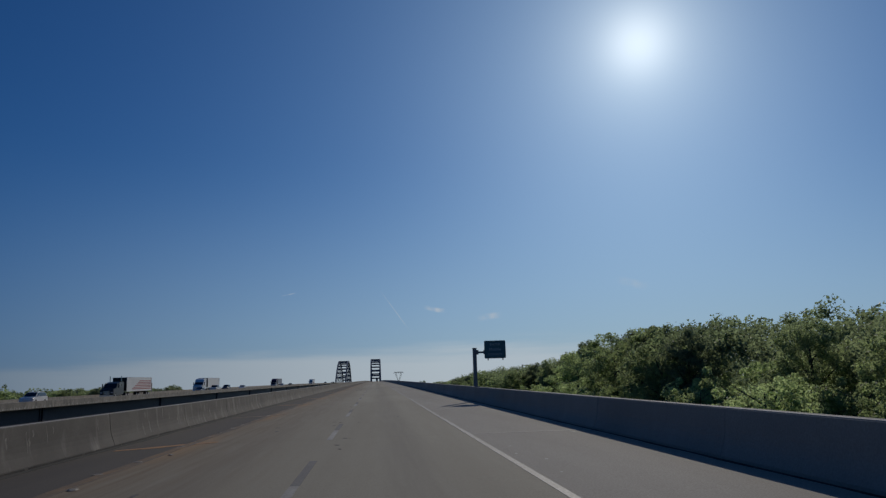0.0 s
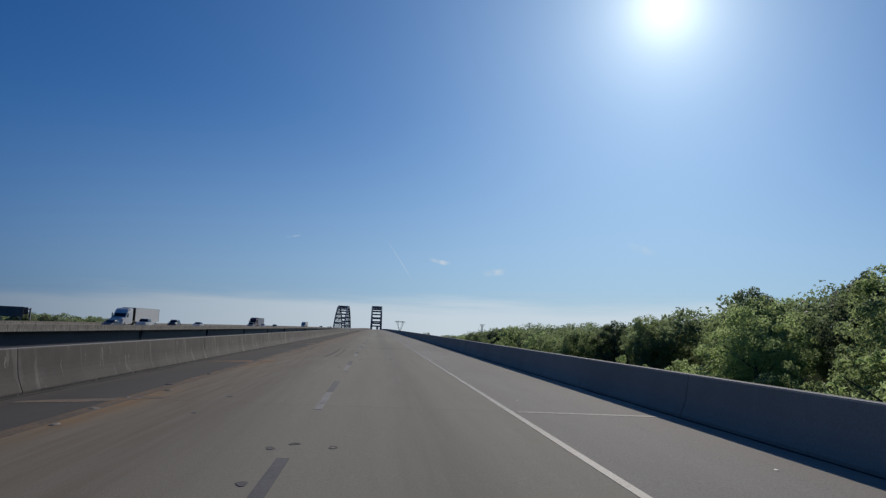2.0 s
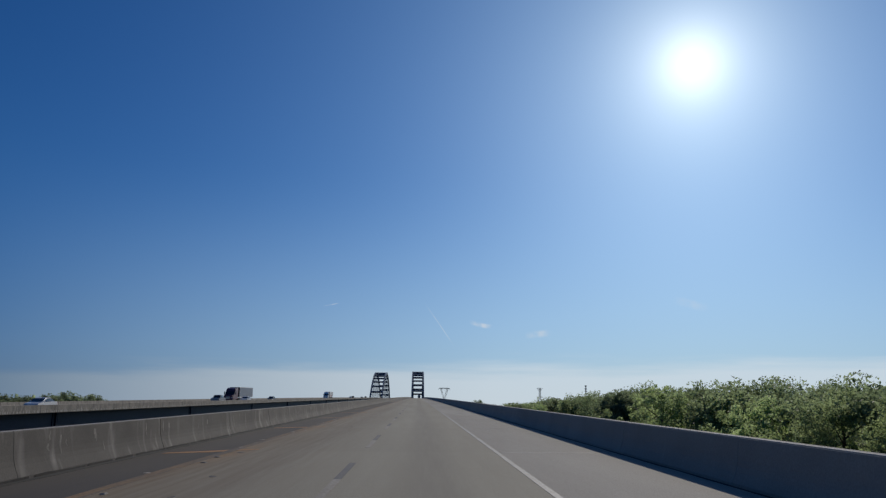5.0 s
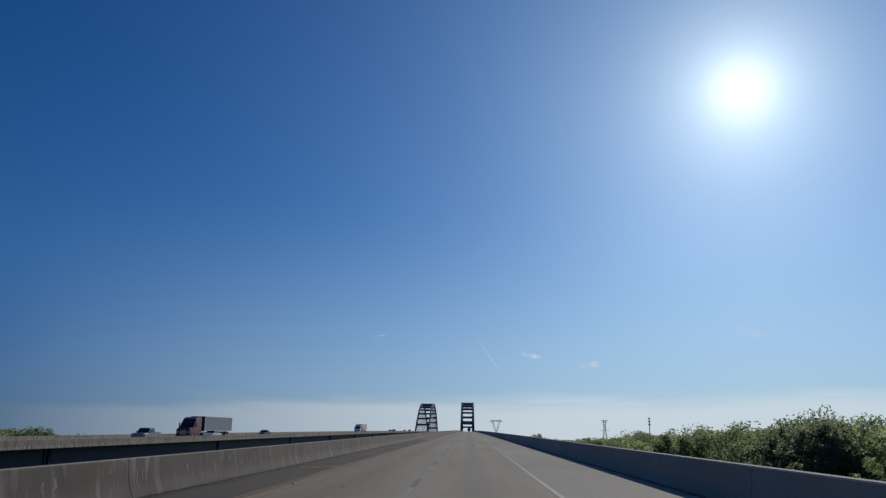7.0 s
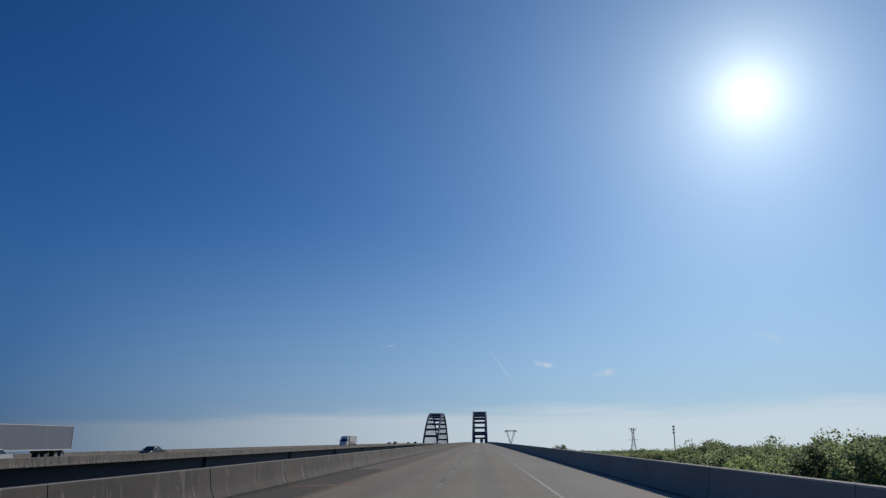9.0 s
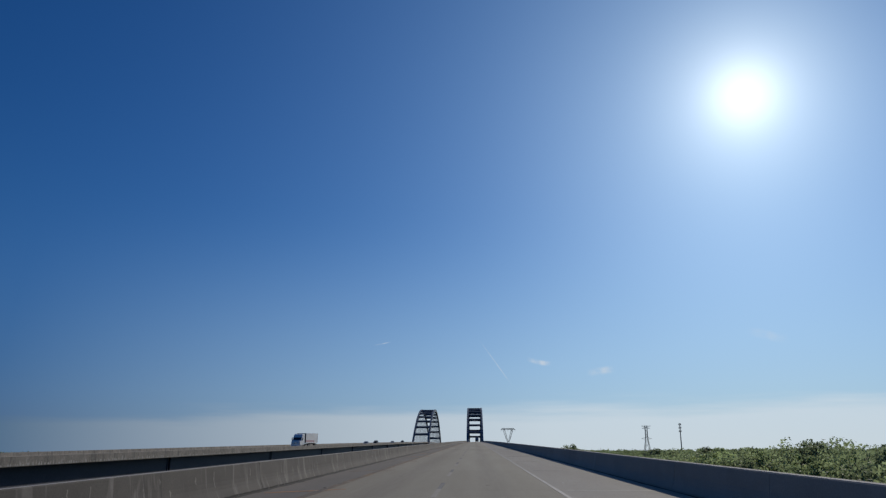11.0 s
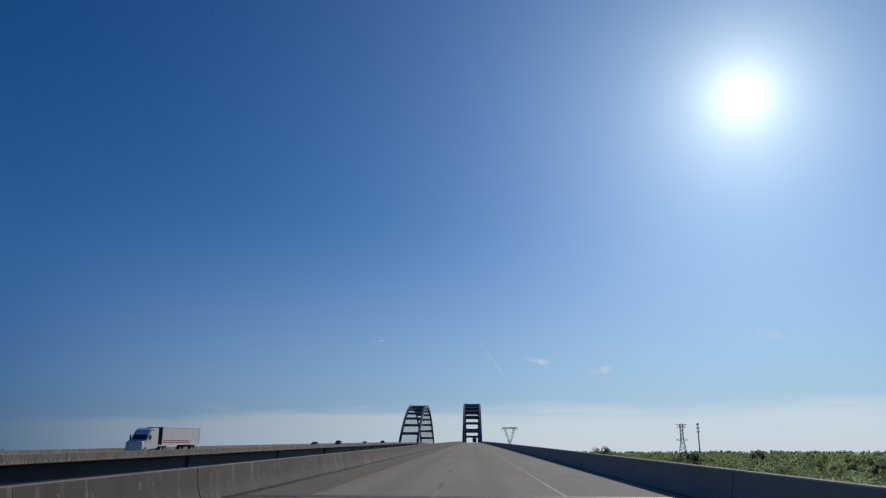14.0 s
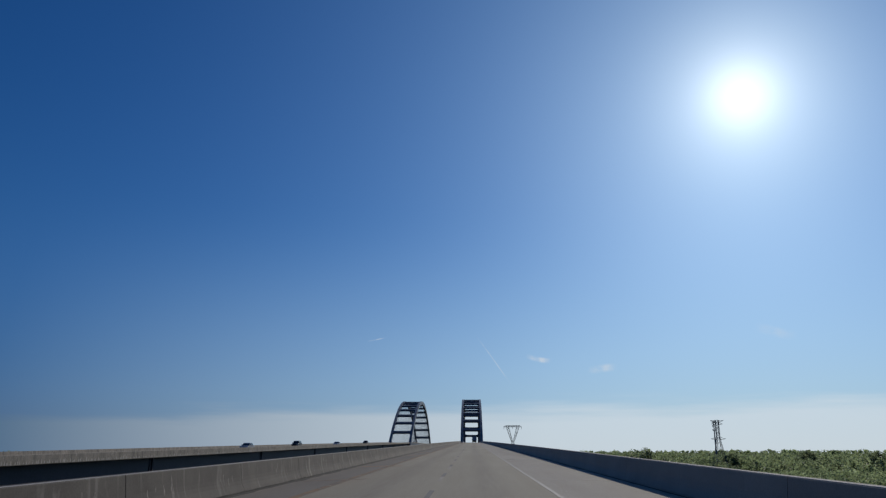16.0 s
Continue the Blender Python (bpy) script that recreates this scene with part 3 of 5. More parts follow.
# ---- the arches ----
def arch_bridge(cx, z_deck, label):
    ob = thing("arch_bridge", label, "arch bridge", "twin arch bridges")
    half, rise = 127.0, 34.3
    ob.location = (cx, CREST, z_deck)

    def zz(s):
        return rise * (1 - (s / half) ** 2)
    for side in (-1, 1):
        bm = bmesh.new()
        rings = []
        for s in np.linspace(-half - 8, half + 8, 61):
            slope = -2 * rise * s / half ** 2
            n_ = Vector((0, -slope, 1)).normalized()
            c = Vector((side * 6.75, s, zz(s) - 1.0))
            rings.append([bm.verts.new(c + Vector((dx, 0, 0)) + n_ * dn) for dx, dn in ((-0.72, -1.2), (0.72, -1.2), (0.72, 1.25), (-0.72, 1.25))])
        for r0, r1 in zip(rings, rings[1:]):
            for i in range(4):
                bm.faces.new((r0[i], r0[(i + 1) % 4], r1[(i + 1) % 4], r1[i]))
        bm.faces.new(rings[0])
        bm.faces.new(rings[-1][::-1])
        part("arch_rib", bm, M_arch, ob)
        bm = bmesh.new()
        prism(bm, [(-half, -2.6), (half, -2.6), (half, 0.2), (-half, 0.2)], side * 6.75 - 0.5, side * 6.75 + 0.5)
        part("tie_girder", bm, M_arch, ob)
        for k in range(-15, 16):
            s = k * 7.62
            if zz(s) < 6:
                continue
            bm = bmesh.new()
            for dy in (-0.25, 0.25):
                rod(bm, (side * 6.75, s + dy, 0.1), (side * 6.75, s + dy, zz(s) - 1.5), 0.10, 0.10, 5)
            part("hanger_cable", bm, M_arch, ob)
    for k in range(1, 9):
        for sgn in (-1, 1):
            s = sgn * (half - 15.24 * k)
            slope = -2 * rise * s / half ** 2
            tilt = math.atan(slope)
            bm = bmesh.new()
            d = 0.95
            outline = [(-6.25, -d - 1.5), (-5.9, -d - 0.7), (-5.2, -d - 0.2), (-4.2, -d), (4.2, -d), (5.2, -d - 0.2), (5.9, -d - 0.7), (6.25, -d - 1.5),
                       (6.25, d + 1.5), (5.9, d + 0.7), (5.2, d + 0.2), (4.2, d), (-4.2, d), (-5.2, d + 0.2), (-5.9, d + 0.7), (-6.25, d + 1.5)]
            a = [bm.verts.new((x, -0.72, z)) for x, z in outline]
            b = [bm.verts.new((x, 0.72, z)) for x, z in outline]
            n2 = len(a)
            for i in range(n2):
                bm.faces.new((a[i], a[(i + 1) % n2], b[(i + 1) % n2], b[i]))
            for q in (a, b[::-1]):
                for i in range(n2 // 2 - 1):
                    bm.faces.new((q[i], q[i + 1], q[n2 - 2 - i], q[n2 - 1 - i]))
            st = part("cross_strut", bm, M_arch, ob)
            # struts lie along the rib's slope
            st.matrix_basis = Matrix.Translation((0, s, zz(s) - 0.65)) @ Matrix.Rotation(tilt - math.pi / 2 if s > 0 else tilt + math.pi / 2, 4, "X")
    return ob


FAR_X, FAR_DROP = -46.7, -0.62
arch_bridge(1.45, 15.46, "dark blue steel tied arch over the near carriageway")
arch_bridge(FAR_X, 13.86, "dark blue steel tied arch over the far carriageway")

# ---- the far bridge ----
def far_z(y):
    return road_z(y) + FAR_DROP


FE, FW = FAR_X + 6.9, FAR_X - 6.9
bm = bmesh.new()
drawn(bm, [(FW, -0.17), (FE, -0.17), (FE, -0.02), (FW, -0.02)], steps(Y_START, Y_END, 12), far_z)
far_deck = tagged(part("far_bridge_deck", bm, M_fascia), "concrete deck of the opposite carriageway bridge", "bridge deck", kind="structure")
bm = bmesh.new()
drawn(bm, [(FW + 0.5, -0.02), (FE - 0.5, -0.02), (FE - 0.5, 0.0), (FW + 0.5, 0.0)], steps(Y_START, Y_END, 12), far_z)
part("far_road_surface", bm, M_lane, far_deck)
for s, x in ((1, FE), (-1, FW)):
    bm = bmesh.new()
    drawn(bm, [(x + s * 0.02, -0.12), (x, 0.69), (x - s * 0.02, 0.71), (x - s * 0.22, 0.71), (x - s * 0.24, 0.69), (x - s * 0.30, 0.33), (x - s * 0.46, 0.0), (x - s * 0.46, -0.12)], steps(Y_START, Y_END, 12), far_z)
    part("parapet", bm, M_fascia, far_deck)
for gx in (FE - 1.45, FE - 5, FE - 8.8, FW + 1.45):
    bm = bmesh.new()
    drawn(bm, [(gx - 0.25, -2.9), (gx + 0.25, -2.9), (gx + 0.25, -2.85), (gx + 0.02, -2.83), (gx + 0.02, -0.18), (gx - 0.02, -0.18), (gx - 0.02, -2.83), (gx - 0.25, -2.85)],
          steps(Y_START, Y_END, 12), far_z)
    part("girder", bm, M_steel, far_deck)
PIER_FIRST, PIER_STEP = 47.8, 52.7
piers = [PIER_FIRST + PIER_STEP * k for k in range(-1, 19)]


def pier(x0, x1, y, lift):
    ob = thing("bridge_pier", "round-columned concrete bridge pier in the marsh", "bridge pier", "bridge piers")
    zc = lift(y) - (2.95 if x1 < -20 else 2.25)
    ob.location = ((x0 + x1) / 2, y, GROUND)
    w = (x1 - x0) / 2
    bm = bmesh.new()
    prism(bm, [(-0.7, zc - GROUND - 1.3), (0.7, zc - GROUND - 1.3), (0.7, zc - GROUND), (-0.7, zc - GROUND)], -w, w, 0.06)
    part("pier_cap", bm, M_fascia, ob)
    for s in (-0.6, 0.6):
        bm = bmesh.new()
        rod(bm, (s * w, 0, -0.5), (s * w, 0, max(0.4, zc - GROUND - 1.25)), 0.7, 0.7, 16)
        part("column", bm, M_fascia, ob)
    return ob


for y in piers:
    pier(FW + 0.6, FE - 0.6, y, far_z)
    pier(LEFT_OUT + 0.7, RIGHT_OUT - 0.7, y, road_z)
    # bearing stiffeners where the far girders meet over a pier
    for dy in (-0.6, 0.0, 0.6):
        bm = bmesh.new()
        zt = far_z(y + dy)
        box(bm, FE - 1.43, FE - (1.20 if dy == 0 else 1.32), y + dy - 0.12, y + dy + 0.12, zt - 2.83, zt - 0.18)
        part("stiffener", bm, M_steel, far_deck)


# lime drips along the foot of the far parapet
lime_rng = np.random.default_rng(23)
lv, lf = [], []
for k in range(1500):
    y = 20 + 0.48 * k + float(lime_rng.uniform(-0.2, 0.2))
    w, h = float(lime_rng.uniform(0.06, 0.2)), float(lime_rng.uniform(0.12, 0.42)) * (1.4 if k % 9 == 0 else 1.0)
    z = far_z(y) - 0.12
    q = len(lv)
    for dx in (0.012, 0.022):
        for py, pz in ((-w, 0.0), (w, 0.0), (0.6 * w, 0.55 * h), (0.1 * w, h), (-0.5 * w, 0.7 * h)):
            lv.append((FE + dx - 0.02 * pz, y + py, z + pz))
    lf.append([q + 5 + i_ for i_ in range(5)])
    for i_ in range(5):
        lf.append([q + i_, q + (i_ + 1) % 5, q + 5 + (i_ + 1) % 5, q + 5 + i_])
tagged(raw("lime_drips", lv, lf, M_lime, far_deck), "pale lime drips on the parapet", kind="stuff")

# ---- vehicles on the far bridge ----
def wheel(x, y, r, w, parent):
    """A tyre with its rim; x is the outer side of the wheel."""
    bm = bmesh.new()
    rod(bm, (x - w / 2, y, r), (x + w / 2, y, r), r, r, 18)
    bmesh.ops.bevel(bm, geom=[e for e in bm.edges if abs(e.verts[0].co.x - e.verts[1].co.x) < 1e-5], offset=0.04, segments=2, affect="EDGES")
    ty = part("tyre", bm, M_tyre, parent)
    bm = bmesh.new()
    rod(bm, (x - w / 2 - 0.012, y, r), (x + w / 2 + 0.012, y, r), r * 0.58, r * 0.52, 14)
    part("rim", bm, M_rim, ty)


def semi_truck(name_label, body, trailer, stripe, sleeper_high):
    """A tractor with sleeper and box trailer, its nose at y = 0 facing -y."""
    ob = thing("semi_truck", name_label, "truck", "vehicles on the far bridge")
    top = 3.66 if sleeper_high else 3.0
    bm = bmesh.new()
    prism(bm, [(0.0, 0.55), (0.0, 1.45), (0.15, 1.72), (1.75, 1.98), (2.15, 2.75), (2.9, top - 0.25), (3.7, top), (5.7, top + 0.05), (5.7, 0.75), (2.2, 0.6)], -1.2, 1.2, 0.12)
    part("cab", bm, body, ob)
    bm = bmesh.new()
    prism(bm, [(1.80, 2.02), (2.14, 2.70), (2.18, 2.70), (1.84, 2.02)], -1.02, 1.02)
    for v in bm.verts:
        v.co.y -= 0.03
    part("windscreen", bm, M_glass, ob)
    for s in (-1, 1):
        bm = bmesh.new()
        prism(bm, [(2.3, 2.05), (2.55, 2.68), (3.15, 2.68), (3.15, 2.05)], s * 1.2 - 0.012, s * 1.2 + 0.012)
        part("side_window", bm, M_glass, ob)
        bm = bmesh.new()
        box(bm, s * 1.45 - 0.1, s * 1.45 + 0.1, 1.9, 2.1, 1.9, 2.7, 0.04)
        box(bm, min(s * 1.18, s * 1.4), max(s * 1.18, s * 1.4), 1.97, 2.03, 2.2, 2.26)
        part("door_mirror", bm, M_paint_black, ob)
        bm = bmesh.new()
        rod(bm, (s * 0.78, 3.9, 0.85), (s * 0.78, 5.3, 0.85), 0.33, 0.33, 14)
        part("fuel_tank", bm, M_chrome, ob)
        bm = bmesh.new()
        box(bm, s * 0.95 - 0.17, s * 0.95 + 0.17, -0.03, 0.08, 1.0, 1.22, 0.02)
        part("headlamp", bm, M_lamp_lens, ob)
        bm = bmesh.new()
        prism(bm, [(3.3, 3.25), (3.3, 3.5), (3.85, 3.5), (3.85, 3.25)] if sleeper_high else [(4.0, 2.3), (4.0, 2.6), (4.5, 2.6), (4.5, 2.3)], s * 1.2 - 0.012, s * 1.2 + 0.012)
        part("sleeper_window", bm, M_glass, ob)
    bm = bmesh.new()
    for k in range(7):
        box(bm, -0.5 + k * 0.155, -0.42 + k * 0.155, -0.03, 0.03, 0.75, 1.42)
    part("grille", bm, M_chrome, ob)
    bm = bmesh.new()
    box(bm, -1.22, 1.22, -0.14, 0.12, 0.32, 0.68, 0.05)
    part("front_bumper", bm, M_chrome if not sleeper_high else body, ob)
    if not sleeper_high:
        for s in (-1, 1):
            bm = bmesh.new()
            rod(bm, (s * 1.02, 4.6, 1.0), (s * 1.02, 4.6, 4.1), 0.08, 0.08, 8)
            part("exhaust_stack", bm, M_chrome, ob)
    bm = bmesh.new()
    box(bm, -0.45, 0.45, 0.4, 9.0, 0.62, 0.95)
    part("chassis", bm, M_underside, ob)
    for s in (-1, 1):
        wheel(s * 1.05, 1.25, 0.52, 0.32, ob)
        for y in (6.9, 8.2):
            wheel(s * 0.95, y, 0.52, 0.58, ob)
    bm = bmesh.new()
    box(bm, -1.29, 1.29, 6.9, 22.7, 1.22, 3.86, 0.04)
    tr = part("trailer_box", bm, trailer, ob)
    bm = bmesh.new()
    box(bm, -1.25, 1.25, 6.86, 6.905, 1.3, 3.8, 0.01)
    part("front_bulkhead", bm, M_underside, tr, "dark front wall of the trailer")
    bm = bmesh.new()
    box(bm, -0.7, 0.7, 6.45, 6.86, 2.5, 3.3, 0.08)
    part("cooling_unit", bm, M_underside, tr)
    bm = bmesh.new()
    for s in (-1, 1):
        x = s * 1.30
        box(bm, x - 0.02, x + 0.02, 6.9, 22.7, 1.16, 1.30)
        box(bm, x - 0.02, x + 0.02, 6.9, 22.7, 3.78, 3.88)
        for k in range(13) if trailer is M_trailer_white else ():
            box(bm, x - 0.003, x + 0.003, 6.92 + k * 1.308, 6.935 + k * 1.308, 1.3, 3.78)
        for y in (6.88, 22.62):
            box(bm, x - 0.02, x + 0.02, y, y + 0.1, 1.3, 3.78)
    part("side_rail", bm, M_trailer_white, tr)
    if stripe == "many":
        for s in (-1, 1):
            for k in range(6):
                bm = bmesh.new()
                z = 1.55 + 0.31 * k
                prism(bm, [(10.0 + 0.9 * k, z), (22.3, z), (22.3, z + 0.15), (10.2 + 0.9 * k, z + 0.15)], s * 1.296 - 0.012, s * 1.296 + 0.012)
                part("stripe", bm, M_red_stripe, tr)
    elif stripe == "two":
        for s in (-1, 1):
            for z in (1.5, 1.78):
                bm = bmesh.new()
                prism(bm, [(7.2, z), (18.0, z), (18.0, z + 0.14), (7.2, z + 0.14)], s * 1.296 - 0.012, s * 1.296 + 0.012)
                part("stripe", bm, M_red_stripe, tr)
    bm = bmesh.new()
    box(bm, -0.5, 0.5, 17.5, 22.4, 0.85, 1.2)
    part("trailer_bogie", bm, M_underside, ob)
    for s in (-0.8, 0.8):
        bm = bmesh.new()
        box(bm, s - 0.06, s + 0.06, 9.6, 9.75, 0.35, 1.2)
        part("landing_leg", bm, M_underside, ob)
    for s in (-1, 1):
        for y in (19.6, 20.9):
            wheel(s * 0.98, y, 0.52, 0.58, ob)
    return ob


def car(label, body, style):
    """A road car, nose at y = 0 facing -y. style: saloon, suv or pickup."""
    ob = thing({"saloon": "car", "suv": "suv", "pickup": "pickup_truck"}[style], label, {"saloon": "car", "suv": "suv", "pickup": "pickup truck"}[style], "vehicles on the far bridge")
    if style == "saloon":
        low = [(0, 0.35), (-0.02, 0.6), (0.1, 0.78), (1.25, 0.95), (3.9, 1.0), (4.6, 0.96), (4.75, 0.7), (4.7, 0.35)]
        cab = [(1.2, 0.93), (2.0, 1.36), (2.5, 1.46), (3.2, 1.44), (4.15, 0.98)]
        win = [(1.55, 0.98), (2.1, 1.33), (2.55, 1.40), (3.15, 1.38), (3.8, 1.02)]
        axles, r, w = (0.9, 3.7), 0.33, 0.9
    elif style == "suv":
        low = [(0, 0.4), (-0.02, 0.75), (0.12, 0.98), (1.2, 1.1), (4.75, 1.15), (4.85, 0.8), (4.8, 0.4)]
        cab = [(1.15, 1.08), (1.95, 1.68), (2.4, 1.78), (4.3, 1.74), (4.72, 1.15)]
        win = [(1.5, 1.14), (2.05, 1.62), (2.45, 1.69), (4.2, 1.66), (4.45, 1.2)]
        axles, r, w = (0.95, 3.85), 0.38, 0.96
    else:
        low = [(0, 0.5), (-0.02, 0.85), (0.12, 1.08), (1.4, 1.15), (5.6, 1.2), (5.68, 0.9), (5.6, 0.5)]
        cab = [(1.4, 1.13), (2.1, 1.75), (2.5, 1.84), (3.55, 1.82), (3.75, 1.18)]
        win = [(1.75, 1.2), (2.2, 1.68), (2.55, 1.75), (3.4, 1.73), (3.5, 1.24)]
        axles, r, w = (1.05, 4.6), 0.40, 0.99
    bm = bmesh.new()
    prism(bm, low, -w, w, 0.09)
    part("body", bm, body, ob)
    bm = bmesh.new()
    prism(bm, cab, -w + 0.1, w - 0.1)
    top_z = max(z for _, z in cab)
    for v in bm.verts:
        if v.co.z > top_z - 0.2:
            v.co.x *= 0.86
    bmesh.ops.bevel(bm, geom=bm.edges[:], offset=0.05, segments=2, affect="EDGES")
    part("cabin", bm, body, ob)
    for s in (-1, 1):
        bm = bmesh.new()
        x = s * (w - 0.1)
        prism(bm, win, x - 0.012, x + 0.03 * s + 0.012)
        for v in bm.verts:
            if v.co.z > top_z - 0.25:
                v.co.x *= 0.88
        part("side_window", bm, M_glass, ob)
        bm = bmesh.new()
        box(bm, s * (w - 0.22) - 0.16, s * (w - 0.22) + 0.16, -0.04, 0.12, low[2][1] - 0.2, low[2][1] - 0.04, 0.02)
        part("headlamp", bm, M_lamp_lens, ob)
        bm = bmesh.new()
        ey = max(y for y, _ in low)
        box(bm, s * (w - 0.16) - 0.12, s * (w - 0.16) + 0.12, ey - 0.12, ey + 0.02, low[-3][1] - 0.3, low[-3][1] - 0.08, 0.02)
        part("tail_lamp", bm, M_tail_lens, ob)
        bm = bmesh.new()
        box(bm, s * (w + 0.08) - 0.08, s * (w + 0.08) + 0.08, win[0][0] + 0.12, win[0][0] + 0.22, win[0][1] + 0.02, win[0][1] + 0.17, 0.03)
        part("door_mirror", bm, body, ob)
        for y in axles:
            wheel(s * (w - 0.1), y, r, 0.22, ob)
    (y0, z0), (y1, z1) = cab[0], cab[1]
    bm = bmesh.new()
    a = w * 0.80
    vs = [bm.verts.new(p) for p in ((-a, y0 + 0.12, z0 + 0.1), (a, y0 + 0.12, z0 + 0.1), (a * 0.92, y1 - 0.02, z1 - 0.02), (-a * 0.92, y1 - 0.02, z1 - 0.02))]
    bm.faces.new(vs)
    ret = bmesh.ops.extrude_face_region(bm, geom=bm.faces[:])
    for v in ret["geom"]:
        if isinstance(v, bmesh.types.BMVert):
            v.co += Vector((0, -0.05, 0.035))
    part("windscreen", bm, M_glass, ob)
    if style == "pickup":
        bm = bmesh.new()
        box(bm, -w + 0.12, w - 0.12, 3.85, 5.5, 1.205, 1.212)
        part("load_bed", bm, M_underside, ob)
    return ob


def on_far(ob, x, y):
    ob.matrix_world = Matrix.Translation((x, y, far_z(y))) @ Matrix.Rotation(math.atan(road_z(y + 2) - road_z(y - 2)) / 4, 4, "X")
    return ob


LANE_A, LANE_B = -43.9, -47.5
on_far(semi_truck("dark tractor and white box trailer with slanting red stripes", M_paint_black, M_trailer_white, "many", False), LANE_B, 141.5)
on_far(semi_truck("white sleeper tractor pulling a plain white box trailer", M_paint_white, M_trailer_white, "", True), LANE_B, 211.0)
on_far(semi_truck("maroon sleeper tractor pulling a grey-blue box trailer", M_paint_maroon, M_trailer_blue, "", True), LANE_B, 364.0)
on_far(semi_truck("white sleeper tractor and white trailer with two red stripes", M_paint_white, M_trailer_white, "two", True), LANE_B, 570.0)
for text, coat, style, x, y in (
        ("white sport utility car on the far carriageway", M_paint_white, "suv", LANE_B, 110.0),
        ("dark saloon car on the far carriageway", M_paint_blue, "saloon", LANE_A, 196.0),
        ("white pickup truck on the far carriageway", M_paint_white, "pickup", LANE_A, 214.0),
        ("dark blue sport utility car on the far carriageway", M_paint_blue, "suv", LANE_B, 249.0),
        ("white saloon car on the far carriageway", M_paint_white, "saloon", LANE_A, 258.0),
        ("silver grey pickup truck on the far carriageway", M_paint_grey, "pickup", LANE_A, 338.0),
        ("white saloon car on the far carriageway", M_paint_white, "saloon", LANE_A, 366.0),
        ("black saloon car on the far carriageway", M_paint_black, "saloon", LANE_A, 401.0),
        ("silver grey saloon car on the far carriageway", M_paint_grey, "saloon", LANE_A, 677.0),
        ("black sport utility car on the far carriageway", M_paint_black, "suv", LANE_B, 736.0),
        ("silver grey saloon car on the far carriageway", M_paint_grey, "saloon", LANE_A, 779.0),
        ("black sport utility car on the far carriageway", M_paint_black, "suv", LANE_B, 874.0)):
    on_far(car(text, coat, style), x, y)

# a lorry ahead on the near bridge, under the arch
ahead = semi_truck("dark box truck driving ahead under the near arch", M_paint_black, M_trailer_blue, "", True)
ahead.matrix_world = Matrix.Translation((3.0, 1010.0, road_z(1010.0))) @ Matrix.Rotation(math.pi, 4, "Z") @ Matrix.Diagonal((1.0, 1.0, 0.86, 1.0))


# ---- signs ----
def lettering(text, size, x, z, parent, y):
    cu = bpy.data.curves.new("lettering", "FONT")
    cu.body = text
    cu.size = size
    cu.align_x = "CENTER"
    cu.align_y = "CENTER"
    cu.extrude = 0.004
    cu.space_character = 1.12
    tmp = bpy.data.objects.new("lettering", cu)
    scene.collection.objects.link(tmp)
    dg = bpy.context.evaluated_depsgraph_get()
    me = bpy.data.meshes.new_from_object(tmp.evaluated_get(dg))
    bpy.data.objects.remove(tmp)
    me.materials.clear()
    me.materials.append(M_sign_letter)
    ob = new("lettering", me)
    ob.parent = parent
    ob.matrix_basis = Matrix.Translation((x, y, z)) @ Matrix.Rotation(math.pi / 2, 4, "X")
    return ob


def rounded(bm, x0, x1, z0, z1, y0, y1, r):
    """A flat plate facing the road with rounded corners."""
    ring = []
    for cx, cz, a0 in ((x1 - r, z1 - r, 0), (x0 + r, z1 - r, 90), (x0 + r, z0 + r, 180), (x1 - r, z0 + r, 270)):
        for k in range(5):
            a = radians(a0 + 22.5 * k)
            ring.append((cx + r * math.cos(a), cz + r * math.sin(a)))
    front = [bm.verts.new((x, y0, z)) for x, z in ring]
    back = [bm.verts.new((x, y1, z)) for x, z in ring]
    bm.faces.new(front)
    bm.faces.new(back[::-1])
    for i in range(len(ring)):
        j = (i + 1) % len(ring)
        bm.faces.new((front[i], front[j], back[j], back[i]))
    return bm


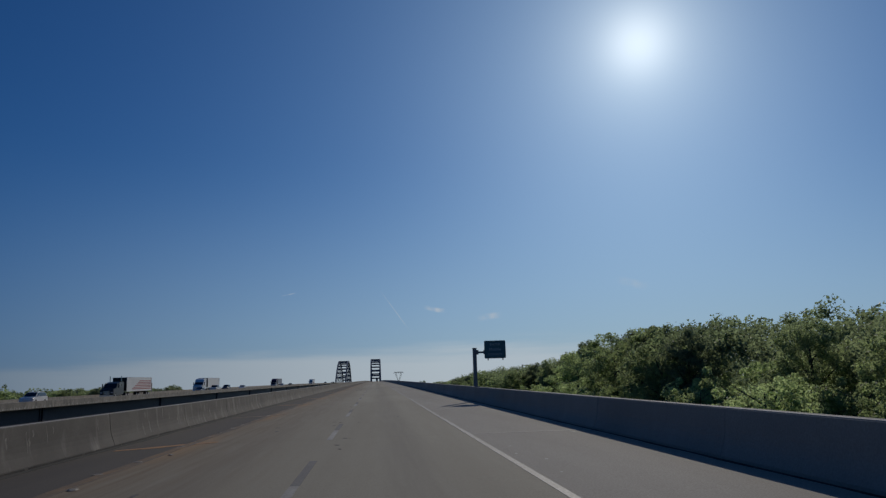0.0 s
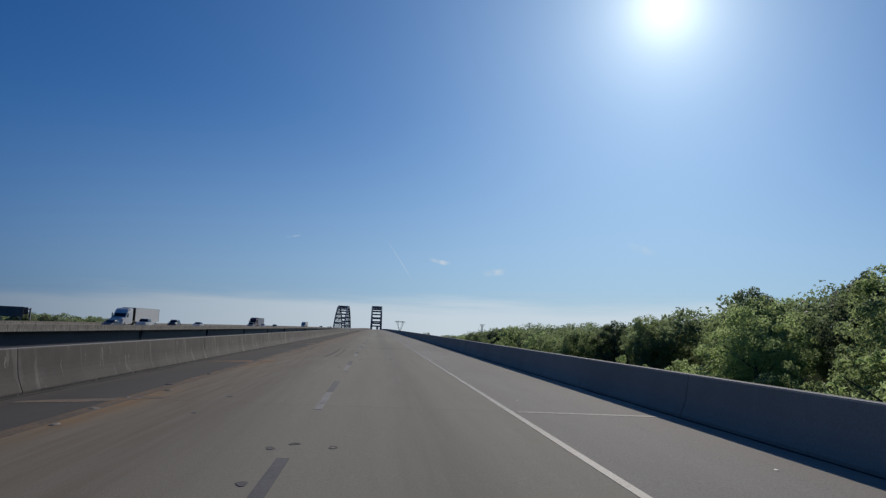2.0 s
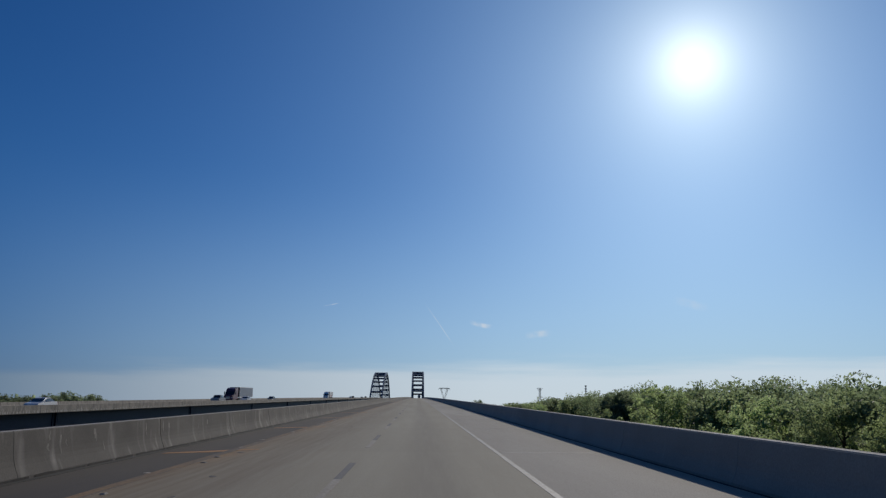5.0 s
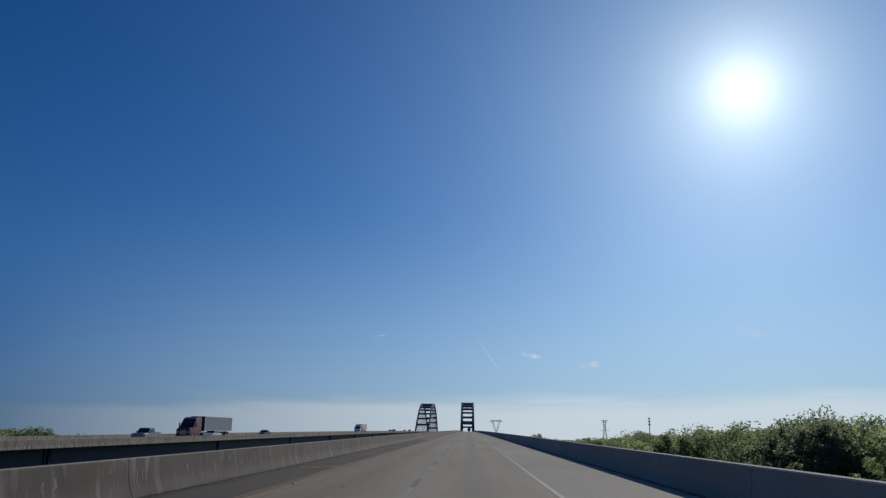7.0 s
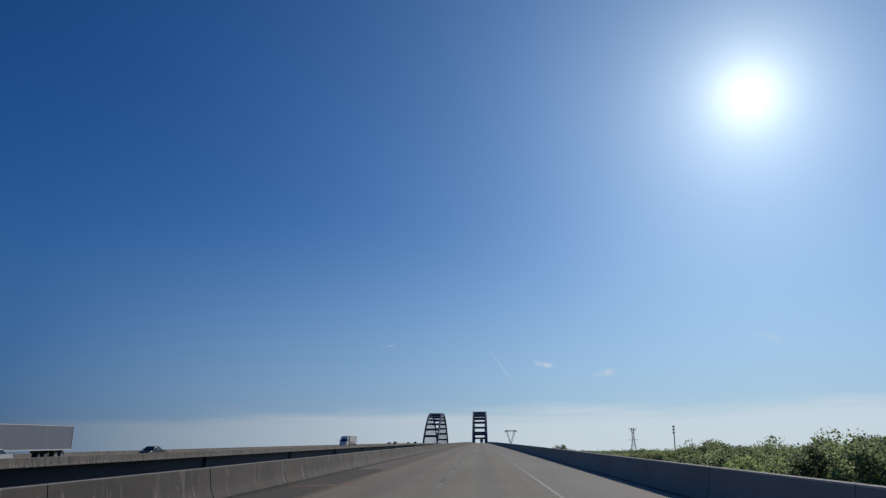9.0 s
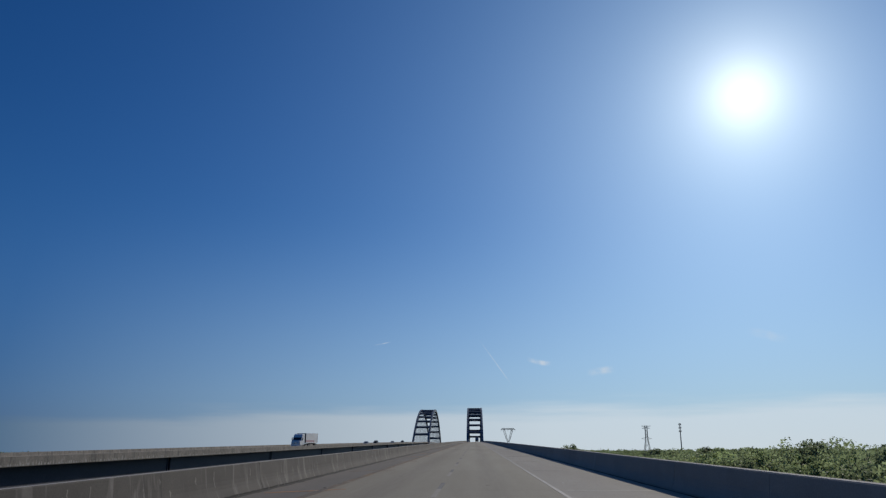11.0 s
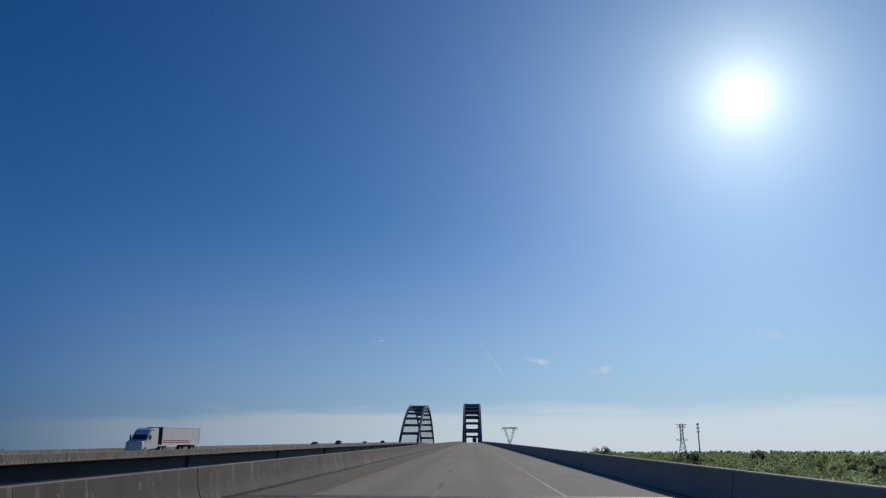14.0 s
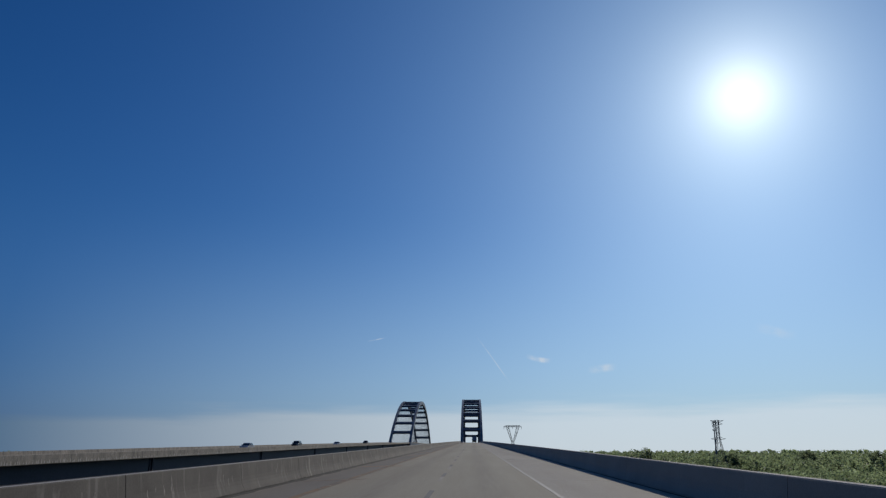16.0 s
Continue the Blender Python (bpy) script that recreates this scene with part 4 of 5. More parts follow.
def county_sign(x, y):
    ob = thing("county_sign", "green county line sign with white letters on a steel post", "road sign")
    ob.location = (x, y, road_z(y))
    bm = bmesh.new()
    box(bm, -0.09, 0.14, -0.1, 0.1, 0.885, 3.24, 0.015)
    part("post", bm, M_post, ob)
    bm = bmesh.new()
    box(bm, -0.11, 0.16, -0.12, 0.12, 3.225, 3.27, 0.01)
    part("post_cap", bm, M_post, ob)
    bm = bmesh.new()
    box(bm, -0.02, 0.26, -0.2, 0.2, 0.865, 0.89, 0.006)
    part("base_plate", bm, M_post, ob)
    bm = bmesh.new()
    box(bm, 0.13, 0.26, -0.12, 0.12, 2.86, 3.14, 0.015)
    part("bracket", bm, M_post, ob)
    bm = bmesh.new()
    box(bm, 0.22, 1.95, -0.06, 0.06, 2.93, 3.05, 0.01)
    part("arm", bm, M_post, ob)
    bm = bmesh.new()
    box(bm, 0.60, 0.74, -0.063, 0.09, 2.86, 3.13, 0.01)
    part("clamp", bm, M_post, ob)
    bm = bmesh.new()
    rounded(bm, 0.64, 1.99, 2.59, 3.70, -0.105, -0.065, 0.075)
    panel = part("sign_panel", bm, M_green_sign, ob)
    lettering("ENTER", 0.205, 1.315, 3.45, panel, -0.108)
    lettering("Mobile", 0.255, 1.315, 3.15, panel, -0.108)
    lettering("COUNTY", 0.205, 1.315, 2.84, panel, -0.108)
    for bx in (0.86, 1.80):
        bm = bmesh.new()
        box(bm, bx - 0.03, bx + 0.03, -0.062, -0.01, 2.48, 3.64)
        part("batten", bm, M_post, ob)
    return ob


county_sign(7.42, 46.3)


def far_edge_sign(x, y):
    """A wide panel held out over the far parapet, its bare back towards the near bridge."""
    ob = thing("cantilever_road_sign", "wide grey road sign on a steel post, bare back showing", "road sign")
    ob.location = (x, y, far_z(y))
    bm = bmesh.new()
    box(bm, -0.11, 0.11, -0.11, 0.11, 0.70, 2.72, 0.015)
    part("post", bm, M_post, ob)
    bm = bmesh.new()
    box(bm, -0.13, 0.13, -0.13, 0.13, 2.72, 2.76, 0.01)
    part("post_cap", bm, M_post, ob)
    bm = bmesh.new()
    box(bm, -0.2, 0.2, -0.2, 0.2, 0.685, 0.715, 0.006)
    part("base_plate", bm, M_post, ob)
    for z in (2.02, 2.52):
        bm = bmesh.new()
        box(bm, -2.70, -0.10, -0.06, 0.06, z - 0.06, z + 0.06, 0.01)
        part("arm", bm, M_post, ob)
    bm = bmesh.new()
    rounded(bm, -2.78, -0.36, 1.72, 2.86, 0.065, 0.105, 0.06)
    part("sign_panel", bm, M_sign_back, ob, "dull grey aluminium back")
    for bx in (-2.45, -1.57, -0.70):
        bm = bmesh.new()
        box(bm, bx - 0.03, bx + 0.03, 0.012, 0.066, 1.78, 2.80)
        part("batten", bm, M_post, ob)
    return ob


far_edge_sign(FW + 0.11, 189.6)

gs = thing("guide_sign", "dark guide sign seen from behind beyond the far bridge", "road sign")
gs.location = (FW - 0.6, 188.0, far_z(188.0))
bm = bmesh.new()
box(bm, -3.4, 0.4, -0.05, 0.05, 1.3, 2.9, 0.03)
part("sign_panel", bm, M_sign_back, gs)
for px in (-2.9, -0.1):
    bm = bmesh.new()
    rod(bm, (px, 0.12, GROUND - gs.location.z), (px, 0.12, 2.9), 0.1, 0.1, 8)
    part("post", bm, M_post, gs)
for z in (1.7, 2.5):
    bm = bmesh.new()
    box(bm, -3.3, 0.3, 0.05, 0.1, z - 0.05, z + 0.05)
    part("rail", bm, M_post, gs)


# ---- trees ----
rng = np.random.default_rng(7)
rng.bit_generator.advance(522505)
leaf_rng = np.random.default_rng(12)


def leaf_sprays(centres, outward, size, g):
    """A small leaf spray, one triangle each, at every centre, turned roughly outward."""
    c = np.asarray(centres)
    k = len(c)
    n_ = np.asarray(outward) + 0.55 * g.normal(size=(k, 3))
    n_ /= np.linalg.norm(n_, axis=1)[:, None] + 1e-9
    u = np.cross(n_, g.normal(size=(k, 3)))
    u /= np.linalg.norm(u, axis=1)[:, None] + 1e-9
    v = np.cross(n_, u)
    s = size * g.uniform(0.55, 1.35, size=(k, 1))
    a, b = u * s, v * s * 0.62
    verts = np.stack([c + a, c - 0.6 * a + b, c - 0.6 * a - b], 1).reshape(-1, 3)
    return verts, np.arange(3 * k).reshape(-1, 3)


def crown_points(h, w, base, clumps, per, clump_r, g):
    pts, out = [], []
    for _ in range(clumps):
        while True:
            p = g.uniform(-1, 1, 3)
            d = np.linalg.norm(p)
            if 0.3 < d < 1:
                break
        cz = base + clump_r * 0.5 + (h - base - clump_r * 1.1) * (0.5 + 0.5 * p[2])
        c = np.array([p[0] * w, p[1] * w, cz])
        r = clump_r * g.uniform(0.6, 1.3)
        q = g.normal(size=(per, 3))
        q /= np.linalg.norm(q, axis=1)[:, None]
        out.append(q.copy())
        q *= (g.uniform(0.3, 1, size=(per, 1)) ** 0.4) * r
        q[:, 2] *= 0.8
        pts.append(c + q)
    return np.concatenate(pts), np.concatenate(out)


def tree(h, w, leaves, clumps, per, clump_r, leaf, label, base=0.3):
    ob = thing("tree", label, "tree", "trees beside the bridge")
    bm = bmesh.new()
    rod(bm, (0, 0, -0.3), (0.1, 0.05, h * 0.35), 0.022 * h, 0.016 * h, 8)
    rod(bm, (0.1, 0.05, h * 0.34), (-0.1, 0.1, h * 0.75), 0.016 * h, 0.006 * h, 7)
    for k in range(7):
        a = 2.4 * k
        z = h * (0.3 + 0.06 * k)
        rod(bm, (0.05, 0.05, z), (w * 0.7 * math.cos(a), w * 0.7 * math.sin(a), z + h * 0.17), 0.007 * h, 0.002 * h, 5)
    part("trunk", bm, M_bark, ob)
    verts, faces = leaf_sprays(*crown_points(h, w, h * base, clumps, per, clump_r, leaf_rng), leaf, leaf_rng)
    raw("crown", verts.tolist(), faces.tolist(), leaves, ob)
    return ob


def four_kinds(y, clumps, per, leaf):
    """The four crowns of these woods, as models standing in a row at y."""
    made = [
        tree(17.0, 4.6, M_leaf_a, clumps, per, 0.92, leaf, "tall spring-green broadleaf tree in the marsh woods"),
        tree(16.0, 5.4, M_leaf_c, clumps, per, 0.95, leaf * 0.95, "pale green willow-like tree in the marsh woods"),
        tree(17.5, 4.2, M_leaf_b, clumps, per, 0.92, leaf * 1.05, "dark green broadleaf tree standing above the woods"),
        tree(15.5, 5.0, M_leaf_a, clumps, per, 0.98, leaf, "uneven spring-green broadleaf tree in the marsh woods", 0.2),
    ]
    for i, ob in enumerate(made):
        ob.location = (84 + 11 * i, y, GROUND)
    return made


# small dense leaves where the road passes close by, larger sprays further on
near_kinds = four_kinds(-30, 150, 140, 0.15)
kinds = four_kinds(-44, 120, 45, 0.27)
shrub = tree(9.5, 3.6, M_leaf_c, 80, 110, 0.72, 0.13, "low yellow-green willow shrub beside the bridge", 0.08)
tagged(shrub, category="shrub", group="shrubs beside the bridge")
shrub.location = (34, 60, GROUND)


def canopy(y):
    """Top of the woods on the right: it gets taller further along."""
    return float(np.interp(y, [0, 60, 110, 130, 155, 172, 192, 230, 290, 320, 350, 390, 430, 470, 495, 535, 555, 578, 620, 800], [8.0, 9.4, 11.8, 12.9, 12.8, 11.5, 9.2, 8.9, 9.9, 10.8, 10.6, 9.9, 9.2, 8.8, 9.0, 8.9, 8.4, 7.4, 5.8, 4.8]))


spots = []
for k in range(74):
    y = 22 + k * 6.9 + rng.uniform(-2, 2)
    x = 37 + rng.uniform(0, 22) + (5 if y > 260 else 0)
    kind = int(rng.choice([0, 0, 1, 1, 3, 3, 2]))
    kind = 0 if kind == 2 and 160 < y < 202 else kind
    hgt = canopy(y) - GROUND + rng.uniform(-2.2, 1.0 if y < 260 else 0.3) - (1.4 if x < 42 else 0)
    spots.append((x, y, kind, hgt))
beyond = [(-103.0, 296.0), (-106.0, 304.0), (-101.0, 311.0), (-108.0, 318.0), (-104.0, 372.0), (-109.0, 380.0), (-103.0, 388.0)]
spots += [(46.0, 204.0, 2, 16.4), (47.0, 211.0, 1, 15.0), (46.0, 331.0, 2, 16.8), (52.0, 337.0, 2, 16.6), (47.0, 340.0, 2, 16.2), (54.0, 462.0, 2, 16.6), (50.0, 452.0, 2, 15.8), (57.0, 472.0, 2, 16.0), (62.0, 506.0, 2, 18.0), (66.0, 514.0, 2, 17.8), (58.0, 520.0, 0, 16.2),
          (44.0, 112.0, 2, 18.8), (48.0, 120.0, 2, 19.6), (41.0, 92.0, 2, 17.0), (50.0, 136.0, 2, 20.2), (46.0, 152.0, 2, 19.4), (46.6, 736.0, 2, 19.2), (43.8, 732.0, 2, 17.6), (49.6, 741.0, 2, 17.2),
          (45.5, 700.0, 2, 17.2), (49.5, 700.0, 2, 16.2), (54.0, 702.0, 2, 15.6), (58.0, 698.0, 2, 15.2), (161.0, 900.0, 2, 18.6), (186.0, 886.0, 2, 18.4), (128.0, 905.0, 2, 17.6)]
for k in range(14):
    cx, cy = ((95.0, 640.0), (110.0, 690.0), (150.0, 720.0), (105.0, 590.0))[k % 4]
    spots.append((cx + float(rng.normal(0, 9)), cy + float(rng.normal(0, 12)), int(rng.choice([2, 2, 0, 3])), 17.2 + float(rng.uniform(-1.6, 0.8))))
for k in range(12):
    spots.append((44.0 + float(rng.uniform(0, 20)), 30.0 + 4.0 * k, int(rng.choice([0, 1, 3])), 15.6 + float(rng.uniform(-1, 1))))
tall = {0: 18.6, 1: 17.6, 2: 19.0, 3: 17.2}
for x, y, kind, hgt in spots:
    s = hgt / tall[kind]
    t_ = copy_thing((near_kinds if y < 250 else kinds)[kind], pose(x, y, GROUND, 0, 0, float(rng.uniform(0, 360))))
    t_.scale = (s * rng.uniform(0.9, 1.15), s * rng.uniform(0.9, 1.15), s)
for k in range(46):
    y = 20 + k * 10.6 + rng.uniform(-3, 3)
    t_ = copy_thing(shrub, pose(float(rng.uniform(27, 38)), y, GROUND, 0, 0, float(rng.uniform(0, 360))))
    s = float(rng.uniform(0.7, 1.15)) * float(np.interp(y, [0, 200, 500], [1.0, 1.05, 1.1]))
    t_.scale = (s, s, s)
# undergrowth filling the gaps under the nearest trees
under_rng = np.random.default_rng(41)
for k in range(34):
    y = 12 + k * 3.6 + float(under_rng.uniform(-1.5, 1.5))
    t_ = copy_thing(shrub, pose(float(under_rng.uniform(33, 52)), y, GROUND, 0, 0, float(under_rng.uniform(0, 360))))
    s = float(under_rng.uniform(0.75, 1.1))
    t_.scale = (s, s, s)
# trees beyond the far bridge
for x, y in beyond:
    t_ = copy_thing(kinds[2], pose(x, y, GROUND, 0, 0, float(rng.uniform(0, 360))))
    t_.scale = (0.95, 0.95, 0.78)
for k in range(46):
    y = 115 + k * 8.0 + rng.uniform(-4, 4)
    x = float(rng.uniform(-140, -98))
    kind = int(rng.choice([2, 0, 2, 3]))
    hgt = float(np.interp(y, [100, 250, 330, 430, 480], [13.4, 14.0, 15.0, 16.6, 14.8])) + rng.uniform(-2.2, 0.8)
    s = hgt / tall[kind]
    t_ = copy_thing(kinds[kind], pose(x, y, GROUND, 0, 0, float(rng.uniform(0, 360))))
    t_.scale = (s * 1.1, s * 1.1, s)
fill_rng = np.random.default_rng(77)
for k in range(52):
    y = 150 + k * 9.2 + float(fill_rng.uniform(-4, 4))
    kind = int(fill_rng.choice([0, 1, 3, 3]))
    hgt = float(np.interp(y, [150, 300, 420, 480, 560, 640], [13.2, 14.8, 15.8, 14.8, 13.0, 11.5])) + float(fill_rng.uniform(-1.8, 0.5))
    s = hgt / tall[kind]
    t_ = copy_thing(kinds[kind], pose(float(fill_rng.uniform(-150, -104)), y, GROUND, 0, 0, float(fill_rng.uniform(0, 360))))
    t_.scale = (s * 1.3, s * 1.3, s)


# ---- woods, far and wide ----
def woods(name, label, crowns, clumps, per, size, place):
    """Many uneven crowns in one mesh: each a dome of leaf clumps."""
    pts, out = [], []
    for _ in range(crowns):
        x, y, top, r = place()
        d = rng.normal(size=(clumps, 3))
        d /= np.linalg.norm(d, axis=1)[:, None]
        d[:, 2] = np.abs(d[:, 2]) * 1.25 - 0.4
        c = np.array([x, y, top - r * 0.95]) + d * r * rng.uniform(0.5, 0.8, size=(clumps, 1))
        q = rng.normal(size=(clumps * per, 3))
        q /= np.linalg.norm(q, axis=1)[:, None]
        out.append(q)
        pts.append(np.repeat(c, per, axis=0) + q * (1, 1, 0.75) * r * 0.34 * rng.uniform(0.5, 1.0, size=(clumps * per, 1)) ** 0.4)
    verts, faces = leaf_sprays(np.concatenate(pts), np.concatenate(out), size, rng)
    ob = raw(name, verts.tolist(), faces.tolist(), M_woods)
    return tagged(ob, label, "woods", kind="stuff")


def bumpy(x, y):
    p = Vector((x * 0.02, y * 0.02, 0.0))
    return 2.4 * noise.noise(p)


def right_near():
    y = rng.uniform(30, 780)
    x = 46 + 110 * rng.uniform(0, 1) ** 1.4
    return x, y, canopy(y) - 0.8 + (0.8 if y < 520 else 1.3) * bumpy(x, y) + (rng.normal(0, 1.0) if y < 520 else 0.6 - abs(rng.normal(0, 2.2))) - (1.6 if x < 54 else 0.0), rng.uniform(2.6, 4.6)


def right_mid():
    y = rng.uniform(120, 1800)
    x = 130 + 520 * rng.uniform(0, 1) ** 1.3
    return x, y, float(np.interp(x, [130, 300, 650], [6.6, 5.2, 4.0])) + 1.2 * bumpy(x * 0.4, y * 0.4) + rng.normal(0, 1.2), rng.uniform(3.5, 6.0)


def left_mid():
    y = rng.uniform(60, 900)
    x = -128 - 280 * rng.uniform(0, 1) ** 1.3
    return x, y, float(np.interp(y, [60, 250, 420, 520, 900], [5.4, 6.4, 7.3, 5.6, 4.0])) + 0.7 * bumpy(x, y) + rng.normal(0, 0.8), rng.uniform(2.8, 4.6)


def far_ring():
    a = rng.uniform(-0.2, math.pi + 0.2)
    r = rng.uniform(1500, 3600)
    return r * math.cos(a), 300 + r * math.sin(a), (3.6 + 8.0 * min(max(math.cos(a) * 3.0, 0.0), 1.0)) + 0.9 * bumpy(r * math.cos(a) * 0.15, r * math.sin(a) * 0.15) + rng.normal(0, 1.0), rng.uniform(7, 14)


woods("near_woods", "dense spring-green woods along the bridge", 2300, 13, 17, 0.29, right_near)
woods("middle_woods", "wide belt of green marsh woods", 4300, 9, 11, 0.6, right_mid)
woods("woods_beyond", "low green woods beyond the far bridge", 1700, 9, 9, 0.5, left_mid)
woods("horizon_woods", "distant dark tree line at the horizon", 3600, 5, 4, 3.5, far_ring)

# ---- contrails and cloud wisps ----
def sky_streak(name, label, category, az, el, length, width, lean, strength, seed):
    """A thin streak of ice cloud far off; az, el in degrees, length and width in degrees."""
    r = 4580.0
    ob_m = bpy.data.materials.new(name)
    ob_m.use_nodes = True
    n, l = ob_m.node_tree.nodes, ob_m.node_tree.links
    n.clear()
    out = n.new("ShaderNodeOutputMaterial")
    # the streak glows by itself, in place of sunlight scattered in it
    em = n.new("ShaderNodeEmission")
    em.inputs["Color"].default_value = (0.85, 0.92, 1.0, 1)
    em.inputs["Strength"].default_value = 1.0
    tp = n.new("ShaderNodeBsdfTransparent")
    ms = n.new("ShaderNodeMixShader")
    co = n.new("ShaderNodeTexCoord")
    no = n.new("ShaderNodeTexNoise")
    no.noise_dimensions = "4D"
    no.inputs["W"].default_value = seed
    no.inputs["Scale"].default_value = 0.02
    no.inputs["Detail"].default_value = 4
    sep = n.new("ShaderNodeSeparateXYZ")
    l.new(co.outputs["UV"], sep.inputs[0])
    prod = []
    for axis in ("X", "Y"):
        a1 = n.new("ShaderNodeMath")
        a1.operation = "PINGPONG"
        a1.inputs[1].default_value = 0.5
        l.new(sep.outputs[axis], a1.inputs[0])
        a2 = n.new("ShaderNodeMapRange")
        a2.interpolation_type = "SMOOTHSTEP"
        a2.inputs["From Max"].default_value = 0.4
        l.new(a1.outputs[0], a2.inputs["Value"])
        prod.append(a2)
    m1 = n.new("ShaderNodeMath")
    m1.operation = "MULTIPLY"
    l.new(prod[0].outputs["Result"], m1.inputs[0])
    l.new(prod[1].outputs["Result"], m1.inputs[1])
    nr = n.new("ShaderNodeMapRange")
    nr.inputs["From Min"].default_value = 0.25
    nr.inputs["From Max"].default_value = 0.65
    nr.inputs["To Max"].default_value = strength
    l.new(co.outputs["Object"], no.inputs["Vector"])
    l.new(no.outputs["Fac"], nr.inputs["Value"])
    m2 = n.new("ShaderNodeMath")
    m2.operation = "MULTIPLY"
    l.new(m1.outputs[0], m2.inputs[0])
    l.new(nr.outputs["Result"], m2.inputs[1])
    l.new(m2.outputs[0], ms.inputs[0])
    l.new(tp.outputs[0], ms.inputs[1])
    l.new(em.outputs[0], ms.inputs[2])
    l.new(ms.outputs[0], out.inputs["Surface"])
    a, e = radians(az), radians(el)
    way = Vector((math.sin(a) * math.cos(e), math.cos(a) * math.cos(e), math.sin(e)))
    right = Vector((math.cos(a), -math.sin(a), 0))
    up = right.cross(way)
    along = right * math.cos(radians(lean)) + up * math.sin(radians(lean))
    across = -right * math.sin(radians(lean)) + up * math.cos(radians(lean))
    L, Wd = r * radians(length) / 2, r * radians(width) / 2
    bm = bmesh.new()
    uv = bm.loops.layers.uv.new("UVMap")
    k = 10
    rows = []
    for i in range(k + 1):
        f = i / k
        bow = along * (L * (2 * f - 1)) + across * (Wd * 0.5 * math.sin(3 * f + seed))
        rows.append([bm.verts.new(bow - across * Wd), bm.verts.new(bow + across * Wd)])
    for i in range(k):
        fc = bm.faces.new((rows[i][0], rows[i + 1][0], rows[i + 1][1], rows[i][1]))
        for lp, c in zip(fc.loops, ((i / k, 0), ((i + 1) / k, 0), ((i + 1) / k, 1), (i / k, 1))):
            lp[uv].uv = c
    ob = part(name, bm, ob_m)
    ob.location = Vector((1, 350, 7.3)) + way * r
    ob.visible_shadow = False
    return tagged(ob, label, category, kind="structure")


sky_streak("contrail", "long thin white vapour trail high in the sky", "contrail", 1.7, 6.4, 4.8, 0.13, -54.0, 0.36, 1.0)
sky_streak("contrail", "short thin white vapour trail high in the sky", "contrail", -7.05, 7.9, 1.5, 0.12, 15.0, 0.4, 2.0)
sky_streak("cloud_wisp", "small bright white wisp of cloud", "cloud", 5.05, 6.55, 2.1, 0.5, -10.0, 0.85, 3.0)
sky_streak("cloud_wisp", "small pale wisp of cloud", "cloud", 9.6, 5.68, 2.3, 0.75, -6.0, 0.55, 5.0)
sky_streak("cloud_wisp", "faint pale wisp of cloud", "cloud", 21.4, 7.85, 3.0, 0.9, -6.0, 0.3, 8.0)

# ---- small things along the near bridge ----
def lay(name, x0, x1, y0, y1, z0, z1, material, parent, label=""):
    bm = bmesh.new()
    drawn(bm, [(x0, z0), (x1, z0), (x1, z1), (x0, z1)], steps(y0, y1, 6.0))
    return part(name, bm, material, parent, label)


lines = thing("lane_marking", "white, black and yellow road markings on the bridge deck", "road marking", kind="structure")
lay("white_edge_line", 3.68, 3.81, Y_START, Y_END, -0.002, 0.005, M_white_line, lines, "worn continuous white edge line")
lay("yellow_edge_line", -3.72, -3.54, Y_START, Y_END, -0.002, 0.005, M_yellow_line, lines, "dirty orange-yellow edge line")
for k in range(-3, 110):
    y = 12.19 * k + 0.1
    lay("white_dash", -0.075, 0.075, y - 4.2, y - 0.55, -0.002, 0.005, M_white_line if y < 118 else M_faded_line, lines)
    lay("black_dash", -0.075, 0.075, y - 0.55, y + 2.9, -0.002, 0.005, M_black_line, lines)

rust_rng = np.random.default_rng(4)


def rust_run(j):
    """Rust washed across the left shoulder from a joint, uneven in width."""
    bm = bmesh.new()
    k = 16
    rows = []
    for i in range(k + 1):
        f_ = i / k
        x = LEFT_BASE + 0.40 + 2.15 * f_
        y = j + (x + 3.6) * 0.8 + 0.05 * math.sin(9 * f_ + j)
        w = (0.05 + 0.24 * math.sin(math.pi * (0.1 + 0.75 * f_))) * float(rust_rng.uniform(0.65, 1.3))
        rows.append([bm.verts.new((x, y + dy, road_z(y + dy) + dz)) for dy, dz in ((-w, -0.02), (w, -0.02), (w, 0.004), (-w, 0.004))])
    for a, b_ in zip(rows, rows[1:]):
        for i in range(4):
            bm.faces.new((a[i], a[(i + 1) % 4], b_[(i + 1) % 4], b_[i]))
    bm.faces.new(rows[0])
    bm.faces.new(rows[-1][::-1])
    return part("rust_run", bm, M_rust if rust_rng.uniform() < 0.6 or 90 < j < 100 else M_rust_faint, deck)


# deck slabs between the joints
slab_ys = [Y_START] + [j for j in joints if Y_START + 2 < j < Y_END - 2] + [Y_END]
for y0, y1 in zip(slab_ys, slab_ys[1:]):
    lay("deck_slab", -3.60, 3.74, y0 + 0.005, y1 - 0.005, -0.058, 0.0, M_lane, deck)
    lay("shoulder_slab", 3.74, RIGHT_BASE + 0.02, y0 + 0.005, y1 - 0.005, -0.058, 0.0, M_shoulder, deck)
    lay("dirty_shoulder_slab", LEFT_BASE - 0.02, -3.60, y0 + 0.005, y1 - 0.005, -0.058, 0.0, M_dirty_shoulder if y0 < 330 else M_cleaner_shoulder, deck)
for j in joints:
    if Y_START < j < Y_END - 60 and j < 900:
        lay("joint_seal", 3.9, RIGHT_BASE - 0.05, j - 0.11, j + 0.11, -0.04, 0.004, M_seal, deck)
        rust_run(j)

